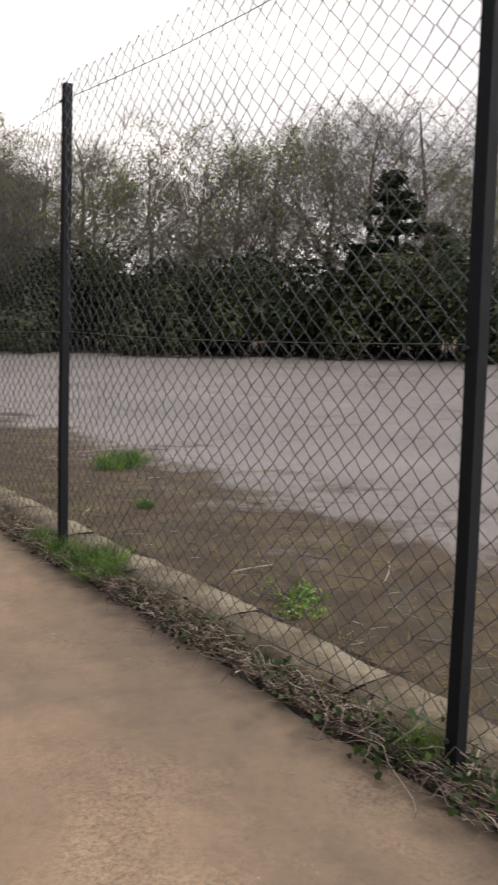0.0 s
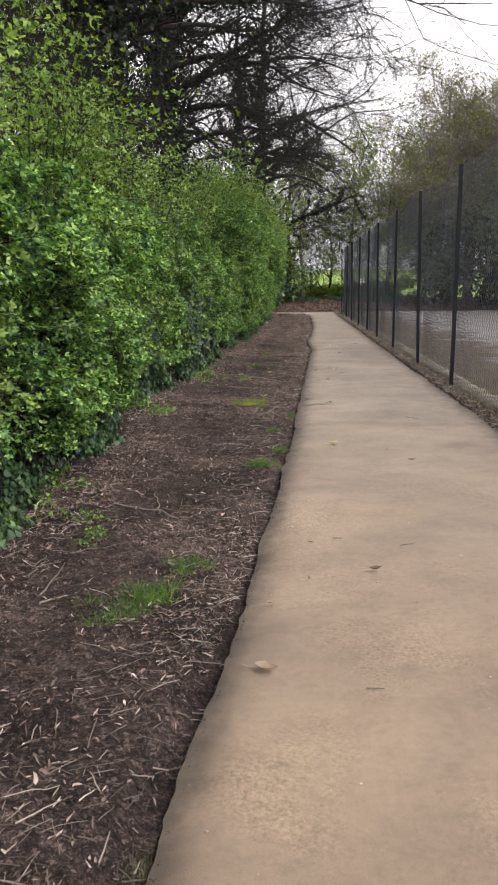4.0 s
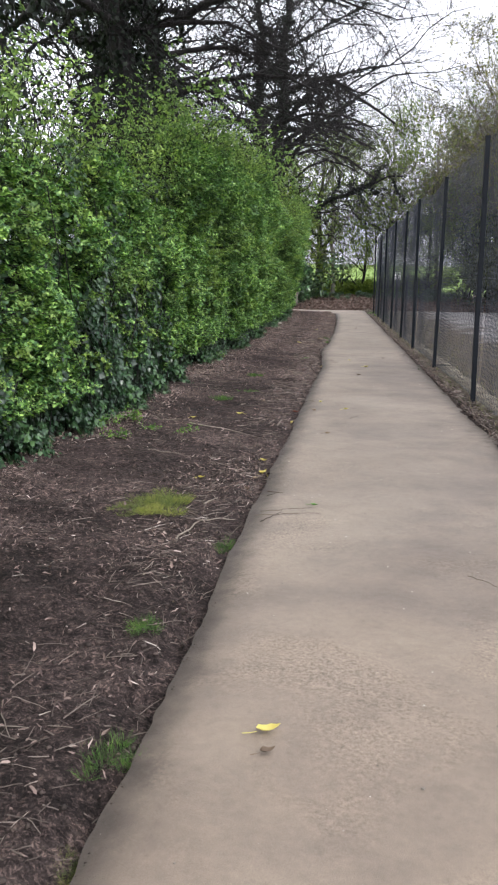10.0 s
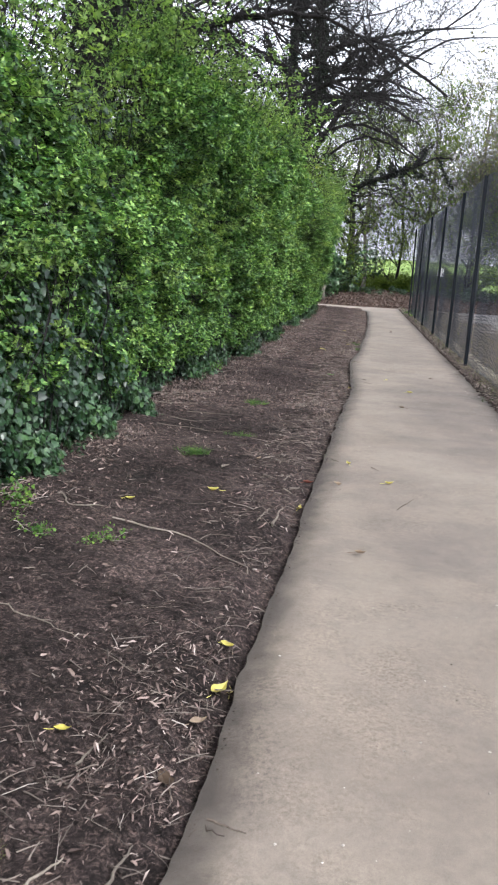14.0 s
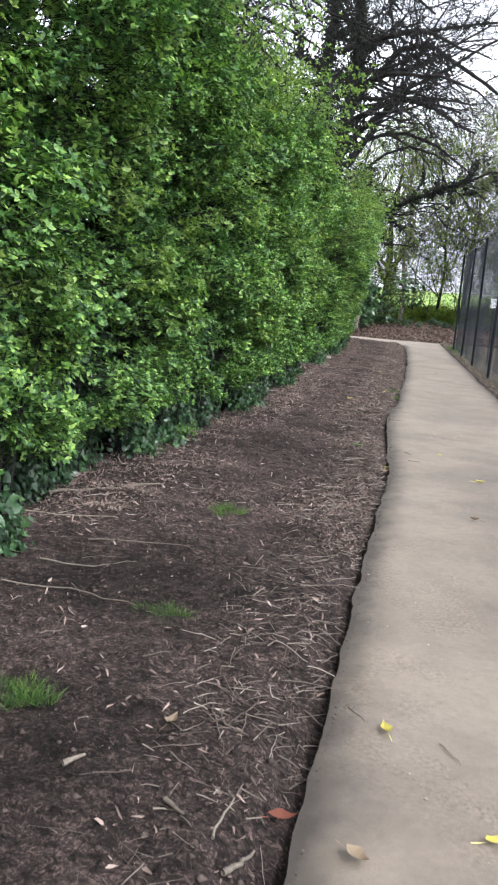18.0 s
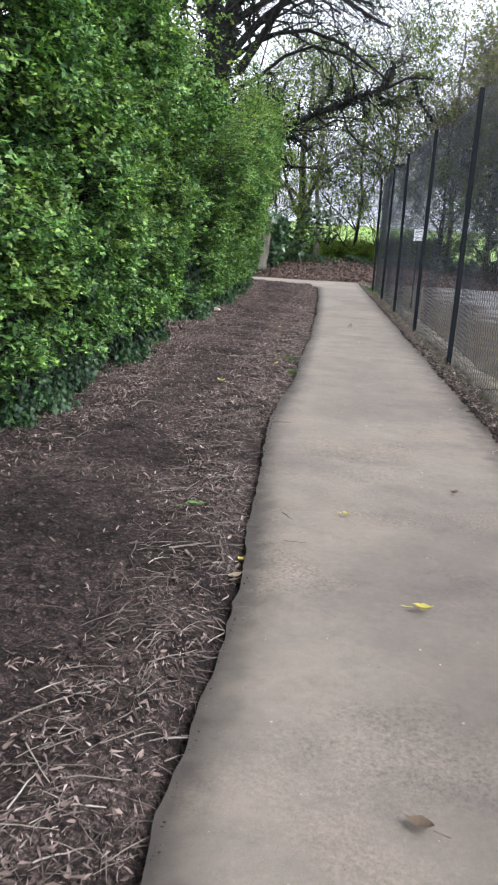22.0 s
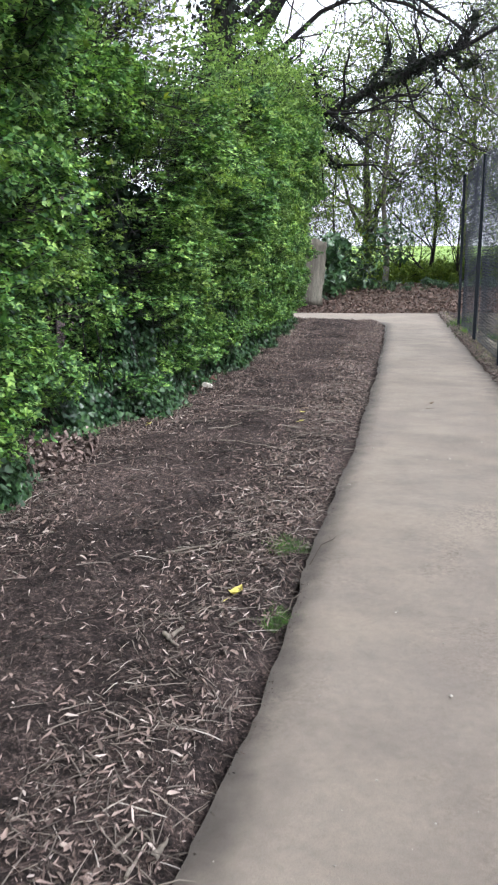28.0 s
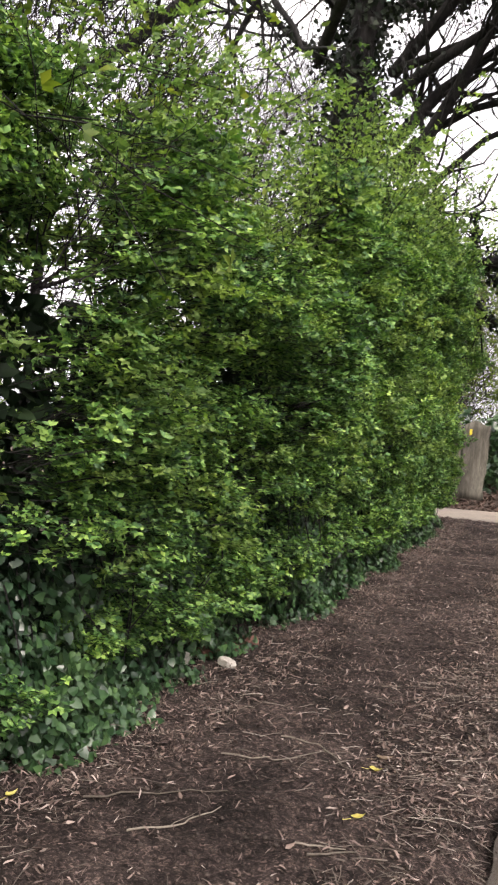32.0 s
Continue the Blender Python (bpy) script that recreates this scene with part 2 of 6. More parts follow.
nt.links.new(place.outputs["Object"], wn.inputs["Vector"])
shifted = nt.nodes.new("ShaderNodeVectorMath")
shifted.operation = "MULTIPLY_ADD"
nt.links.new(wn.outputs["Color"], shifted.inputs[0])
shifted.inputs[1].default_value = (1.6, 1.6, 0)
nt.links.new(place.outputs["Object"], shifted.inputs[2])
nt.links.new(shifted.outputs[0], crack.inputs["Vector"])
c = blend(nt, grey(nt, crack.outputs["Distance"], (0.003, 0.75), (0.012, 0.0)), c, (0.035, 0.032, 0.022))
nt.links.new(c, b.inputs["Base Color"])
nt.links.new(grey(nt, cover.outputs[0], (0.95, 0.45), (1.3, 0.95)), b.inputs["Roughness"])
bump(nt, b, noise_node(nt, 60, 5, 0.75), 0.7, 0.012)

FIELD_MAT = surface("meadow_grass_ground", [(0.3, (0.10, 0.16, 0.035)), (0.55, (0.15, 0.22, 0.05)), (0.8, (0.20, 0.27, 0.07))], 0.2, 0.95, 6, 0.5, 0.03, [(0.3, (0.8, 0.85, 0.8)), (0.7, (1.1, 1.1, 1.0))], 0.8, 0.05)
LITTER_GROUND_MAT = surface("leaf_mould", [(0.3, (0.035, 0.025, 0.020)), (0.5, (0.065, 0.045, 0.036)), (0.75, (0.12, 0.088, 0.070))], 3.0, 0.95, 30, 0.6, 0.4, [(0.3, (0.75, 0.75, 0.75)), (0.7, (1.1, 1.1, 1.1))], 0.9, 0.03)
KERB_MAT = surface("weathered_concrete", [(0.3, (0.075, 0.060, 0.046)), (0.5, (0.13, 0.112, 0.09)), (0.7, (0.20, 0.18, 0.15))], 5.0, 0.92, 90, 0.5, 1.1, [(0.35, (0.62, 0.60, 0.52)), (0.65, (1.05, 1.05, 1.0))], 0.8, 0.012)
PALE_KERB_MAT = surface("pale_path_edge", [(0.3, (0.34, 0.31, 0.28)), (0.7, (0.5, 0.46, 0.42))], 4.0, 0.9, 120, 0.3)
BARK_MAT = surface("dark_bark", [(0.3, (0.009, 0.008, 0.009)), (0.55, (0.019, 0.017, 0.017)), (0.8, (0.040, 0.035, 0.034))], 9, 0.9, 40, 0.5, 1.0, None, 0.9, 0.02, 0.2, (1, 1, 0.25))
GREY_BARK_MAT = surface("grey_bark", [(0.3, (0.06, 0.055, 0.048)), (0.55, (0.11, 0.10, 0.088)), (0.8, (0.17, 0.155, 0.135))], 8, 0.9, 40, 0.5, 1.0, None, 0.9, 0.02, 0.2, (1, 1, 0.25))
POST_MAT, nt, b = material("painted_steel", (0.03, 0.033, 0.038), 0.55, 0.0, 0.15)
rust = noise_node(nt, 14, 7, 0.7, (1, 1, 0.35))
c = ramp(nt, rust, [(0.35, (0.006, 0.008, 0.012)), (0.6, (0.010, 0.012, 0.016)), (0.7, (0.026, 0.017, 0.013)), (0.8, (0.045, 0.026, 0.017))])
nt.links.new(c, b.inputs["Base Color"])
nt.links.new(grey(nt, rust, (0.4, 0.6), (0.7, 0.9)), b.inputs["Roughness"])
bump(nt, b, rust, 0.4, 0.003)
WIRE_MAT, nt, b = material("galvanised_wire", (0.10, 0.105, 0.115), 0.45, 0.5, 0.5)
nt.links.new(ramp(nt, noise_node(nt, 3, 5), [(0.3, (0.032, 0.036, 0.046)), (0.7, (0.080, 0.088, 0.106))]), b.inputs["Base Color"])
# shade inside the hedge is put into this leaf colour
INNER_SHADE_MAT = leaf_material("inner_leaf_shade_colour", (0.010, 0.022, 0.013), (0.018, 0.038, 0.022), (0.035, 0.065, 0.038), 0.6, 0.2, 0.1)
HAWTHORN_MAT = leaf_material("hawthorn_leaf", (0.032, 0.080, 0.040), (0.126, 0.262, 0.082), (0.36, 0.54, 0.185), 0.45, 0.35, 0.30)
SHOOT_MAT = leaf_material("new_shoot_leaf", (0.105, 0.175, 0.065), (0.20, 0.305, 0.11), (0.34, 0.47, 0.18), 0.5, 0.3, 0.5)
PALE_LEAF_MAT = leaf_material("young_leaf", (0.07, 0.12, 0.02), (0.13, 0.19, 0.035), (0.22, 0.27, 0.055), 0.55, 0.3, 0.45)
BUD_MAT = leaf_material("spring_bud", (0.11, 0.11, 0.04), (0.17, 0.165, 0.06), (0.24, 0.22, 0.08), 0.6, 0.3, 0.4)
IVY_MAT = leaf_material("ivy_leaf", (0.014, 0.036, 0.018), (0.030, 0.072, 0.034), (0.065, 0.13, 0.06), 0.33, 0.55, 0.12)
# dark ivy of trunks and limbs, with the shade up there put into its green
DARK_IVY_MAT = leaf_material("shade_dark_ivy_leaf", (0.004, 0.007, 0.005), (0.008, 0.014, 0.008), (0.017, 0.028, 0.015), 0.55, 0.22, 0.05)
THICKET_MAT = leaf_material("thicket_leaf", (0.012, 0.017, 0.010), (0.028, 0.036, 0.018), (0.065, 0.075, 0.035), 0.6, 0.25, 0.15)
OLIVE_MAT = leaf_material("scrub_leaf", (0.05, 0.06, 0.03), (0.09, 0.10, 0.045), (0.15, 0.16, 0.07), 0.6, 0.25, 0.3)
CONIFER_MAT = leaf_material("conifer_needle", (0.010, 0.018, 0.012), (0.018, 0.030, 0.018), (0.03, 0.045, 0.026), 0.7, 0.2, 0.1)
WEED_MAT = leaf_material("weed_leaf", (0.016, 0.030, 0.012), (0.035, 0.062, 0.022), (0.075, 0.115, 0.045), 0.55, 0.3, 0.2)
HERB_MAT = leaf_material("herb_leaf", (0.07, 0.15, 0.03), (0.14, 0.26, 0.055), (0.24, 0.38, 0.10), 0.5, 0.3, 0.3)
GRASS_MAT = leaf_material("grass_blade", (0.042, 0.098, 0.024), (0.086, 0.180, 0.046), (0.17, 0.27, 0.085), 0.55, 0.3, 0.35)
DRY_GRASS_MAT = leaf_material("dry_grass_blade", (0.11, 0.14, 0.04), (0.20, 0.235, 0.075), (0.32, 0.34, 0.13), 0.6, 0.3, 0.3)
DEAD_LEAF_MAT = plain_varied("dead_leaf", (0.040, 0.027, 0.024), (0.27, 0.200, 0.177), 0.85, top=(0.44, 0.37, 0.335))
BANK_LEAF_MAT = plain_varied("bank_dead_leaf", (0.035, 0.024, 0.020), (0.15, 0.100, 0.082), 0.85, top=(0.27, 0.21, 0.18))
DEAD_CURL_MAT = plain_varied("curled_dead_leaf", (0.040, 0.027, 0.024), (0.25, 0.185, 0.160), 0.85, top=(0.38, 0.31, 0.275))
TWIG_MAT = plain_varied("dry_twig", (0.040, 0.031, 0.027), (0.23, 0.192, 0.166), 0.85, top=(0.46, 0.41, 0.37))
EDGE_TWIG_MAT = plain_varied("brown_twig", (0.040, 0.030, 0.026), (0.21, 0.172, 0.148), 0.85, top=(0.36, 0.31, 0.27))
STICK_MAT = plain_varied("bleached_stick", (0.075, 0.062, 0.051), (0.19, 0.162, 0.135), 0.85, "object", 0.3, 60)
DARK_STICK_MAT = plain_varied("damp_twig", (0.035, 0.027, 0.022), (0.13, 0.105, 0.085), 0.85, "object", 0.3, 60)
CRUMB_MAT = plain_varied("soil_crumb", (0.018, 0.014, 0.012), (0.085, 0.064, 0.056), 0.95)
PEBBLE_MAT = plain_varied("stone_chip", (0.14, 0.12, 0.10), (0.52, 0.48, 0.43), 0.85)
YELLOW_LEAF_MAT = plain_varied("yellow_leaf", (0.60, 0.53, 0.12), (0.74, 0.67, 0.24), 0.6, "object")
BROWN_LEAF_MAT = plain_varied("brown_leaf", (0.10, 0.065, 0.045), (0.42, 0.33, 0.24), 0.75, "object")
RUSSET_LEAF_MAT = plain_varied("russet_leaf", (0.22, 0.075, 0.05), (0.30, 0.11, 0.08), 0.7, "object")
GREEN_LEAF_MAT = plain_varied("fresh_leaf", (0.10, 0.22, 0.05), (0.16, 0.30, 0.08), 0.5, "object")
WOOD_MAT = surface("weathered_wood", [(0.3, (0.05, 0.045, 0.038)), (0.5, (0.11, 0.10, 0.085)), (0.75, (0.20, 0.185, 0.16))], 7, 0.9, 50, 0.5, 1.2, [(0.35, (0.7, 0.7, 0.68)), (0.65, (1.05, 1.05, 1.0))], 0.8, 0.012, 0.2, (1, 1, 0.12))
SIGN_MAT, _, _ = material("white_plastic", (0.82, 0.83, 0.85), 0.5)
INK_MAT, _, _ = material("dark_print", (0.06, 0.06, 0.07), 0.6)
YELLOW_PAINT_MAT, _, _ = material("yellow_paint", (0.62, 0.50, 0.05), 0.6)
RED_CLAY_MAT = surface("red_clay", [(0.3, (0.10, 0.052, 0.042)), (0.7, (0.19, 0.10, 0.082))], 20, 0.9)

# ---- mesh helpers ----
rng = np.random.default_rng(7)


def mesh_from(name, verts, faces, mats, smooth=False):
    """A mesh from an (n, 3) array and a list of (m, k) index arrays (triangles or quads)."""
    faces = [np.asarray(f, np.int32) for f in (faces if isinstance(faces, list) else [faces]) if len(f)]
    me = bpy.data.meshes.new(name)
    verts = np.asarray(verts, np.float32).reshape(-1, 3)
    me.vertices.add(len(verts))
    me.vertices.foreach_set("co", verts.ravel())
    total = np.concatenate([np.full(len(f), f.shape[1], np.int32) for f in faces])
    loops = np.concatenate([f.ravel() for f in faces])
    me.loops.add(len(loops))
    me.loops.foreach_set("vertex_index", loops)
    me.polygons.add(len(total))
    me.polygons.foreach_set("loop_start", np.r_[0, np.cumsum(total)[:-1]].astype(np.int32))
    me.polygons.foreach_set("loop_total", total)
    if smooth:
        me.polygons.foreach_set("use_smooth", np.ones(len(total), bool))
    me.update(calc_edges=True)
    for m in mats if isinstance(mats, (list, tuple)) else [mats]:
        me.materials.append(m)
    return me


def put(name, me, parent=None, m=None, label=""):
    ob = new(name, me)
    if parent is not None:
        ob.parent = parent
    if m is not None:
        ob.matrix_basis = m
    if label:
        ob["label"] = label
    return ob


def part(name, bm, mat, parent, label=""):
    me = bpy.data.meshes.new(name)
    bm.to_mesh(me)
    bm.free()
    me.materials.append(mat)
    return put(name, me, parent, None, label)


def box(bm, x0, x1, y0, y1, z0, z1, bevel=0.0):
    vs = [bm.verts.new((x, y, z)) for x in (x0, x1) for y in (y0, y1) for z in (z0, z1)]
    fs = [bm.faces.new([vs[i] for i in f]) for f in ((0, 1, 3, 2), (4, 6, 7, 5), (0, 4, 5, 1), (2, 3, 7, 6), (0, 2, 6, 4), (1, 5, 7, 3))]
    if bevel:
        bmesh.ops.bevel(bm, geom=list({e for f in fs for e in f.edges}), offset=bevel, segments=1, affect="EDGES")


def unit(v):
    return v / np.maximum(np.linalg.norm(v, axis=-1, keepdims=True), 1e-9)


def tubes(P, R, sides):
    """Tubes along (n, k, 3) lines with (n, k) radii: verts and quads."""
    P, R = np.asarray(P, float), np.asarray(R, float)
    n, k, _ = P.shape
    d = np.empty_like(P)
    d[:, 1:-1] = P[:, 2:] - P[:, :-2]
    d[:, 0], d[:, -1] = P[:, 1] - P[:, 0], P[:, -1] - P[:, -2]
    d = unit(d)
    ref = np.where(np.abs(d[..., 2:3]) > 0.8, [1.0, 0.1, 0.0], [0.0, 0.0, 1.0])
    u = unit(np.cross(d, ref))
    v = np.cross(d, u)
    a = np.arange(sides) * 2 * np.pi / sides
    V = P[:, :, None] + R[:, :, None, None] * (np.cos(a)[:, None] * u[:, :, None] + np.sin(a)[:, None] * v[:, :, None])
    i = np.arange(n)[:, None, None] * k * sides
    j = np.arange(k - 1)[None, :, None] * sides
    s = np.arange(sides)[None, None, :]
    s2 = (s + 1) % sides
    F = np.stack([i + j + s, i + j + s2, i + j + sides + s2, i + j + sides + s], -1).reshape(-1, 4)
    return V.reshape(-1, 3), F


def merge(pieces):
    """Joins (verts, faces) pairs of like faces."""
    V, F, o = [], {}, 0
    for v, f in pieces:
        F.setdefault(f.shape[1], []).append(f + o)
        V.append(v)
        o += len(v)
    return np.concatenate(V), [np.concatenate(x) for x in F.values()]


# leaf outlines: along, across, out of plane
RHOMB = (np.array([(0, 0, 0), (0.45, 0.30, 0.10), (1, 0, -0.05), (0.45, -0.30, 0.10)]), np.array([(0, 2, 1), (0, 3, 2)]))
a3 = np.radians([-55, 0, 55])
SPRIG = (np.concatenate([np.stack([RHOMB[0][:, 0] * np.cos(t) - RHOMB[0][:, 1] * np.sin(t), RHOMB[0][:, 0] * np.sin(t) + RHOMB[0][:, 1] * np.cos(t), RHOMB[0][:, 2] + 0.25 * abs(t) * RHOMB[0][:, 0]], -1) for t in a3]),
         np.concatenate([RHOMB[1] + 4 * k for k in range(3)]))
IVY = (np.array([(0, 0, 0), (0.0, 0.42, 0.06), (0.5, 0.36, 0.08), (1, 0, -0.06), (0.5, -0.36, 0.08), (0.0, -0.42, 0.06)]), np.array([(0, 2, 1), (0, 3, 2), (0, 4, 3), (0, 5, 4)]))
CHIP = (np.array([(0, 0.03, 0), (0.3, 0.11, 0.04), (1, 0.04, -0.04), (0.75, -0.09, 0.07)]), np.array([(0, 2, 1), (0, 3, 2)]))
CURLED = (np.array([(0, 0, 0.05), (0.22, 0.20, 0.20), (0.62, 0.13, 0.26), (1, 0.08, 0.20), (0.78, -0.12, 0.30), (0.3, -0.22, 0.16), (0.5, 0, -0.04)]), np.array([(0, 6, 1), (1, 6, 2), (2, 6, 3), (3, 6, 4), (4, 6, 5), (5, 6, 0)]))
FINE = (np.array([(0, 0.011, 0), (0, -0.011, 0), (0.55, 0.009, 0.0), (0.55, -0.009, 0.0), (1, 0, -0.25)]), np.array([(0, 1, 3), (0, 3, 2), (2, 3, 4)]))
BLADE = (np.array([(0, 0.018, 0), (0, -0.018, 0), (0.55, 0.016, 0.0), (0.55, -0.016, 0.0), (1, 0, -0.16)]), np.array([(0, 1, 3), (0, 3, 2), (2, 3, 4)]))


def leaves(shape, pos, normal, size, r, twist=None):
    """Leaves of one outline at pos, facing normal, turned at random about it."""
    pos, normal = np.asarray(pos, float), unit(np.asarray(normal, float))
    n = len(pos)
    along = unit(np.cross(normal, r.normal(size=(n, 3)))) if twist is None else unit(twist)
    side = np.cross(normal, along)
    T, F = shape
    V = pos[:, None] + np.asarray(size)[:, None, None] * (T[None, :, 0:1] * along[:, None] + T[None, :, 1:2] * side[:, None] + T[None, :, 2:3] * normal[:, None])
    return V.reshape(-1, 3), (F[None] + np.arange(n)[:, None, None] * len(T)).reshape(-1, 3)


def table(rows):
    ys, xs = np.array(rows, float).T
    return lambda y: np.interp(y, ys, xs)


EDGE = table([(-9, -0.62), (1.5, -0.27), (3, -0.17), (6, 0.02), (9, 0.16), (13, 0.30), (16, 0.40), (18.3, 0.49), (19.5, 0.55), (21, 0.50), (22.2, 0.47), (24, 0.59), (27, 0.69), (30, 0.77), (36, 0.83), (39.2, 0.83), (39.6, 0.79), (39.9, 0.69), (40.1, 0.50), (40.2, 0.25), (40.21, 0.82), (44, 0.82)])
HEDGE = table([(-9, -1.65), (4, -1.45), (8, -1.40), (10, -1.52), (12.2, -1.70), (13.5, -1.42), (15, -1.40), (17.5, -1.27), (19, -1.16), (21, -1.02), (24, -0.92), (25.5, -1.0), (26.8, -1.3), (28, -1.02), (29.5, -0.88), (32, -0.82), (36, -0.92), (39, -1.05)])
FENCE_X, PATH_END, CROSS = 2.2, 43.1, 40.2


def wob(y, k=1.0):
    """The ragged edge of the path."""
    return 0.014 * fractal(y * k, 0 * y, 0.9, 3) + 0.010 * fractal(y * k, 0 * y + 3, 3.1, 3) + 0.006 * fractal(y * k, 0 * y + 5, 12.0, 3)


def fractal(x, y, scale, octaves=4):
    """Smooth value noise on arrays, about -1 to 1."""
    out, amp = np.zeros_like(x, dtype=float), 1.0
    for o in range(octaves):
        X, Y = x * scale + 17.3 * o, y * scale - 9.1 * o
        xi, yi = np.floor(X).astype(np.int64), np.floor(Y).astype(np.int64)
        fx, fy = X - xi, Y - yi
        fx, fy = fx * fx * (3 - 2 * fx), fy * fy * (3 - 2 * fy)

        def h(i, j):
            n = (i * 374761393 + j * 668265263) & 0x7FFFFFFF
            n = ((n ^ (n >> 13)) * 1274126177) & 0x7FFFFFFF
            return (n & 0xFFFF) / 32767.5 - 1
        out += amp * ((h(xi, yi) * (1 - fx) + h(xi + 1, yi) * fx) * (1 - fy) + (h(xi, yi + 1) * (1 - fx) + h(xi + 1, yi + 1) * fx) * fy)
        amp, scale = amp * 0.5, scale * 2
    return out


def sheet(name, xs, ys, z, mat):
    """A grid: xs(v, y) from 0..1 across, or an array of x; z(x, y)."""
    ys = np.asarray(ys, float)
    u = np.asarray(xs[0], float)
    Y = np.repeat(ys[:, None], len(u), 1)
    X = xs[1](Y) * (1 - u) + xs[2](Y) * u
    V = np.stack([X, Y, z(X, Y)], -1).reshape(-1, 3)
    n, k = len(ys), len(u)
    i = (np.arange(n - 1)[:, None] * k + np.arange(k - 1)[None]).ravel()
    F = np.stack([i, i + 1, i + k + 1, i + k], -1)
    return put(name, mesh_from(name, V, F, mat, True))


# ---- ground ----
def soil_z(x, y):
    e = EDGE(y)
    near = np.clip((e - 0.035 - x) / 0.13, 0, 1)
    return -0.070 + 0.075 * near * near * (3 - 2 * near) + 0.06 * np.clip((e - 0.4 - x) / 1.3, 0, 1) + 0.016 * fractal(x, y, 2.0, 3) + 0.020 * fractal(x, y, 8.0, 3)


def far_z(x, y):
    return 0.42 * np.clip((y - 43.6) / 6, 0, 1) - 0.25 * np.clip((y - 52) / 30, 0, 1) + 0.05 * fractal(x, y, 0.5, 3)


ground = sheet("ground", (np.linspace(0, 1, 81) ** 1.0, lambda y: -1200 + 0 * y, lambda y: 1200 + 0 * y), np.r_[np.linspace(-1200, -60, 20), np.linspace(-50, 150, 30), np.linspace(200, 1500, 20)], lambda x, y: -0.30 + 0 * x, FIELD_MAT)
tagged(ground, "wide green meadow reaching the horizon", "ground", kind="structure")
verge = sheet("verge_soil", (np.linspace(0, 1, 96), lambda y: -6.5 + 0 * y, lambda y: EDGE(y) + 0.05 + 0.0 * y), np.arange(-9, CROSS + 0.05, 0.06), soil_z, SOIL_MAT)
tagged(verge, "dark bare soil verge strewn with twigs beside the path", "soil", kind="structure")
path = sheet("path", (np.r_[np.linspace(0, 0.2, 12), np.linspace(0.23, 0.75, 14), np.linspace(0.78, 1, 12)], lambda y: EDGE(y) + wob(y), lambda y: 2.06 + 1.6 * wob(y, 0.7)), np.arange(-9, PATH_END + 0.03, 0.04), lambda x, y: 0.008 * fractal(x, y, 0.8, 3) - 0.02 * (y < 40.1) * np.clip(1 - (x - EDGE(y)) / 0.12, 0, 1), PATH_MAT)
ys = np.arange(-9, PATH_END + 0.03, 0.04)
n = len(ys)
skirt = np.concatenate([np.stack([EDGE(ys) + wob(ys), ys, np.full(n, -0.019) + 0.008 * fractal(EDGE(ys) + wob(ys), ys, 0.8, 3)], -1), np.stack([EDGE(ys) + wob(ys) - 0.015, ys, np.full(n, -0.13)], -1)])
i = np.arange(n - 1)
tagged(put("path_edge", mesh_from("path_edge", skirt, np.stack([i, i + 1, i + n + 1, i + n], -1), SOIL_MAT)), "crumbling side of the gravel path", "path edge", kind="structure")
co = np.empty(3 * len(path.data.vertices), np.float32)
path.data.vertices.foreach_get("co", co)
px, py = co.reshape(-1, 3)[:, 0], co.reshape(-1, 3)[:, 1]
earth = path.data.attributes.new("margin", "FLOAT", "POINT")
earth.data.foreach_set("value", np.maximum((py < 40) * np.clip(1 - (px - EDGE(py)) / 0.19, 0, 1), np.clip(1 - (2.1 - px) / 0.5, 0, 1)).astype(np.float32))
stain = path.data.attributes.new("damp", "FLOAT", "POINT")
stain.data.foreach_set("value", np.maximum((py < 40) * np.clip(1 - (px - EDGE(py)) / 0.26, 0, 1), np.maximum(np.clip((4.0 - py) / 3, 0, 1) * 1.7 * np.clip(1 - (2.1 - px) / 1.2, 0, 1), 0.75 * np.exp(-((py - 18.6) / 2.4) ** 2) * np.clip((px - 0.7) / 0.5, 0, 1))).astype(np.float32))
tagged(path, "buff bound gravel footpath with damp patches", "path", kind="structure")
gutter = sheet("gutter_soil", (np.linspace(0, 1, 14), lambda y: 2.0 + 0 * y, lambda y: 2.55 + 0 * y), np.arange(-9, 44, 0.08), lambda x, y: -0.02 + 0.05 * np.clip((x - 2.02) / 0.15, 0, 1) + 0.018 * fractal(x, y, 6, 3), SOIL_MAT)
tagged(gutter, "strip of soil and debris along the fence foot", "soil", kind="structure")
cross = sheet("cross_path", (np.linspace(0, 1, 40), lambda y: -14 + 0 * y, lambda y: EDGE(y) + 0.08), np.arange(CROSS, PATH_END, 0.1), lambda x, y: -0.004 + 0.006 * fractal(x, y, 0.8, 3), PATH_MAT)
tagged(cross, "buff gravel path branching off behind the hedge", "path", kind="structure")
bank = sheet("bank", (np.linspace(0, 1, 90), lambda y: -22 + 0 * y, lambda y: 26 + 0 * y), np.arange(PATH_END - 0.02, 84, 0.4), lambda x, y: -0.03 + far_z(x, y), LITTER_GROUND_MAT)
tagged(bank, "low bank covered with brown leaf litter", "bank", kind="structure")
field = sheet("field", (np.linspace(0, 1, 12), lambda y: -160 + 0 * y, lambda y: 200 + 0 * y), np.linspace(70, 330, 30), lambda x, y: 0.24 + 0.024 * (y - 70) + 0.2 * fractal(x, y, 0.02, 2), FIELD_MAT)
tagged(field, "bright green mown field beyond the trees", "field", kind="structure")
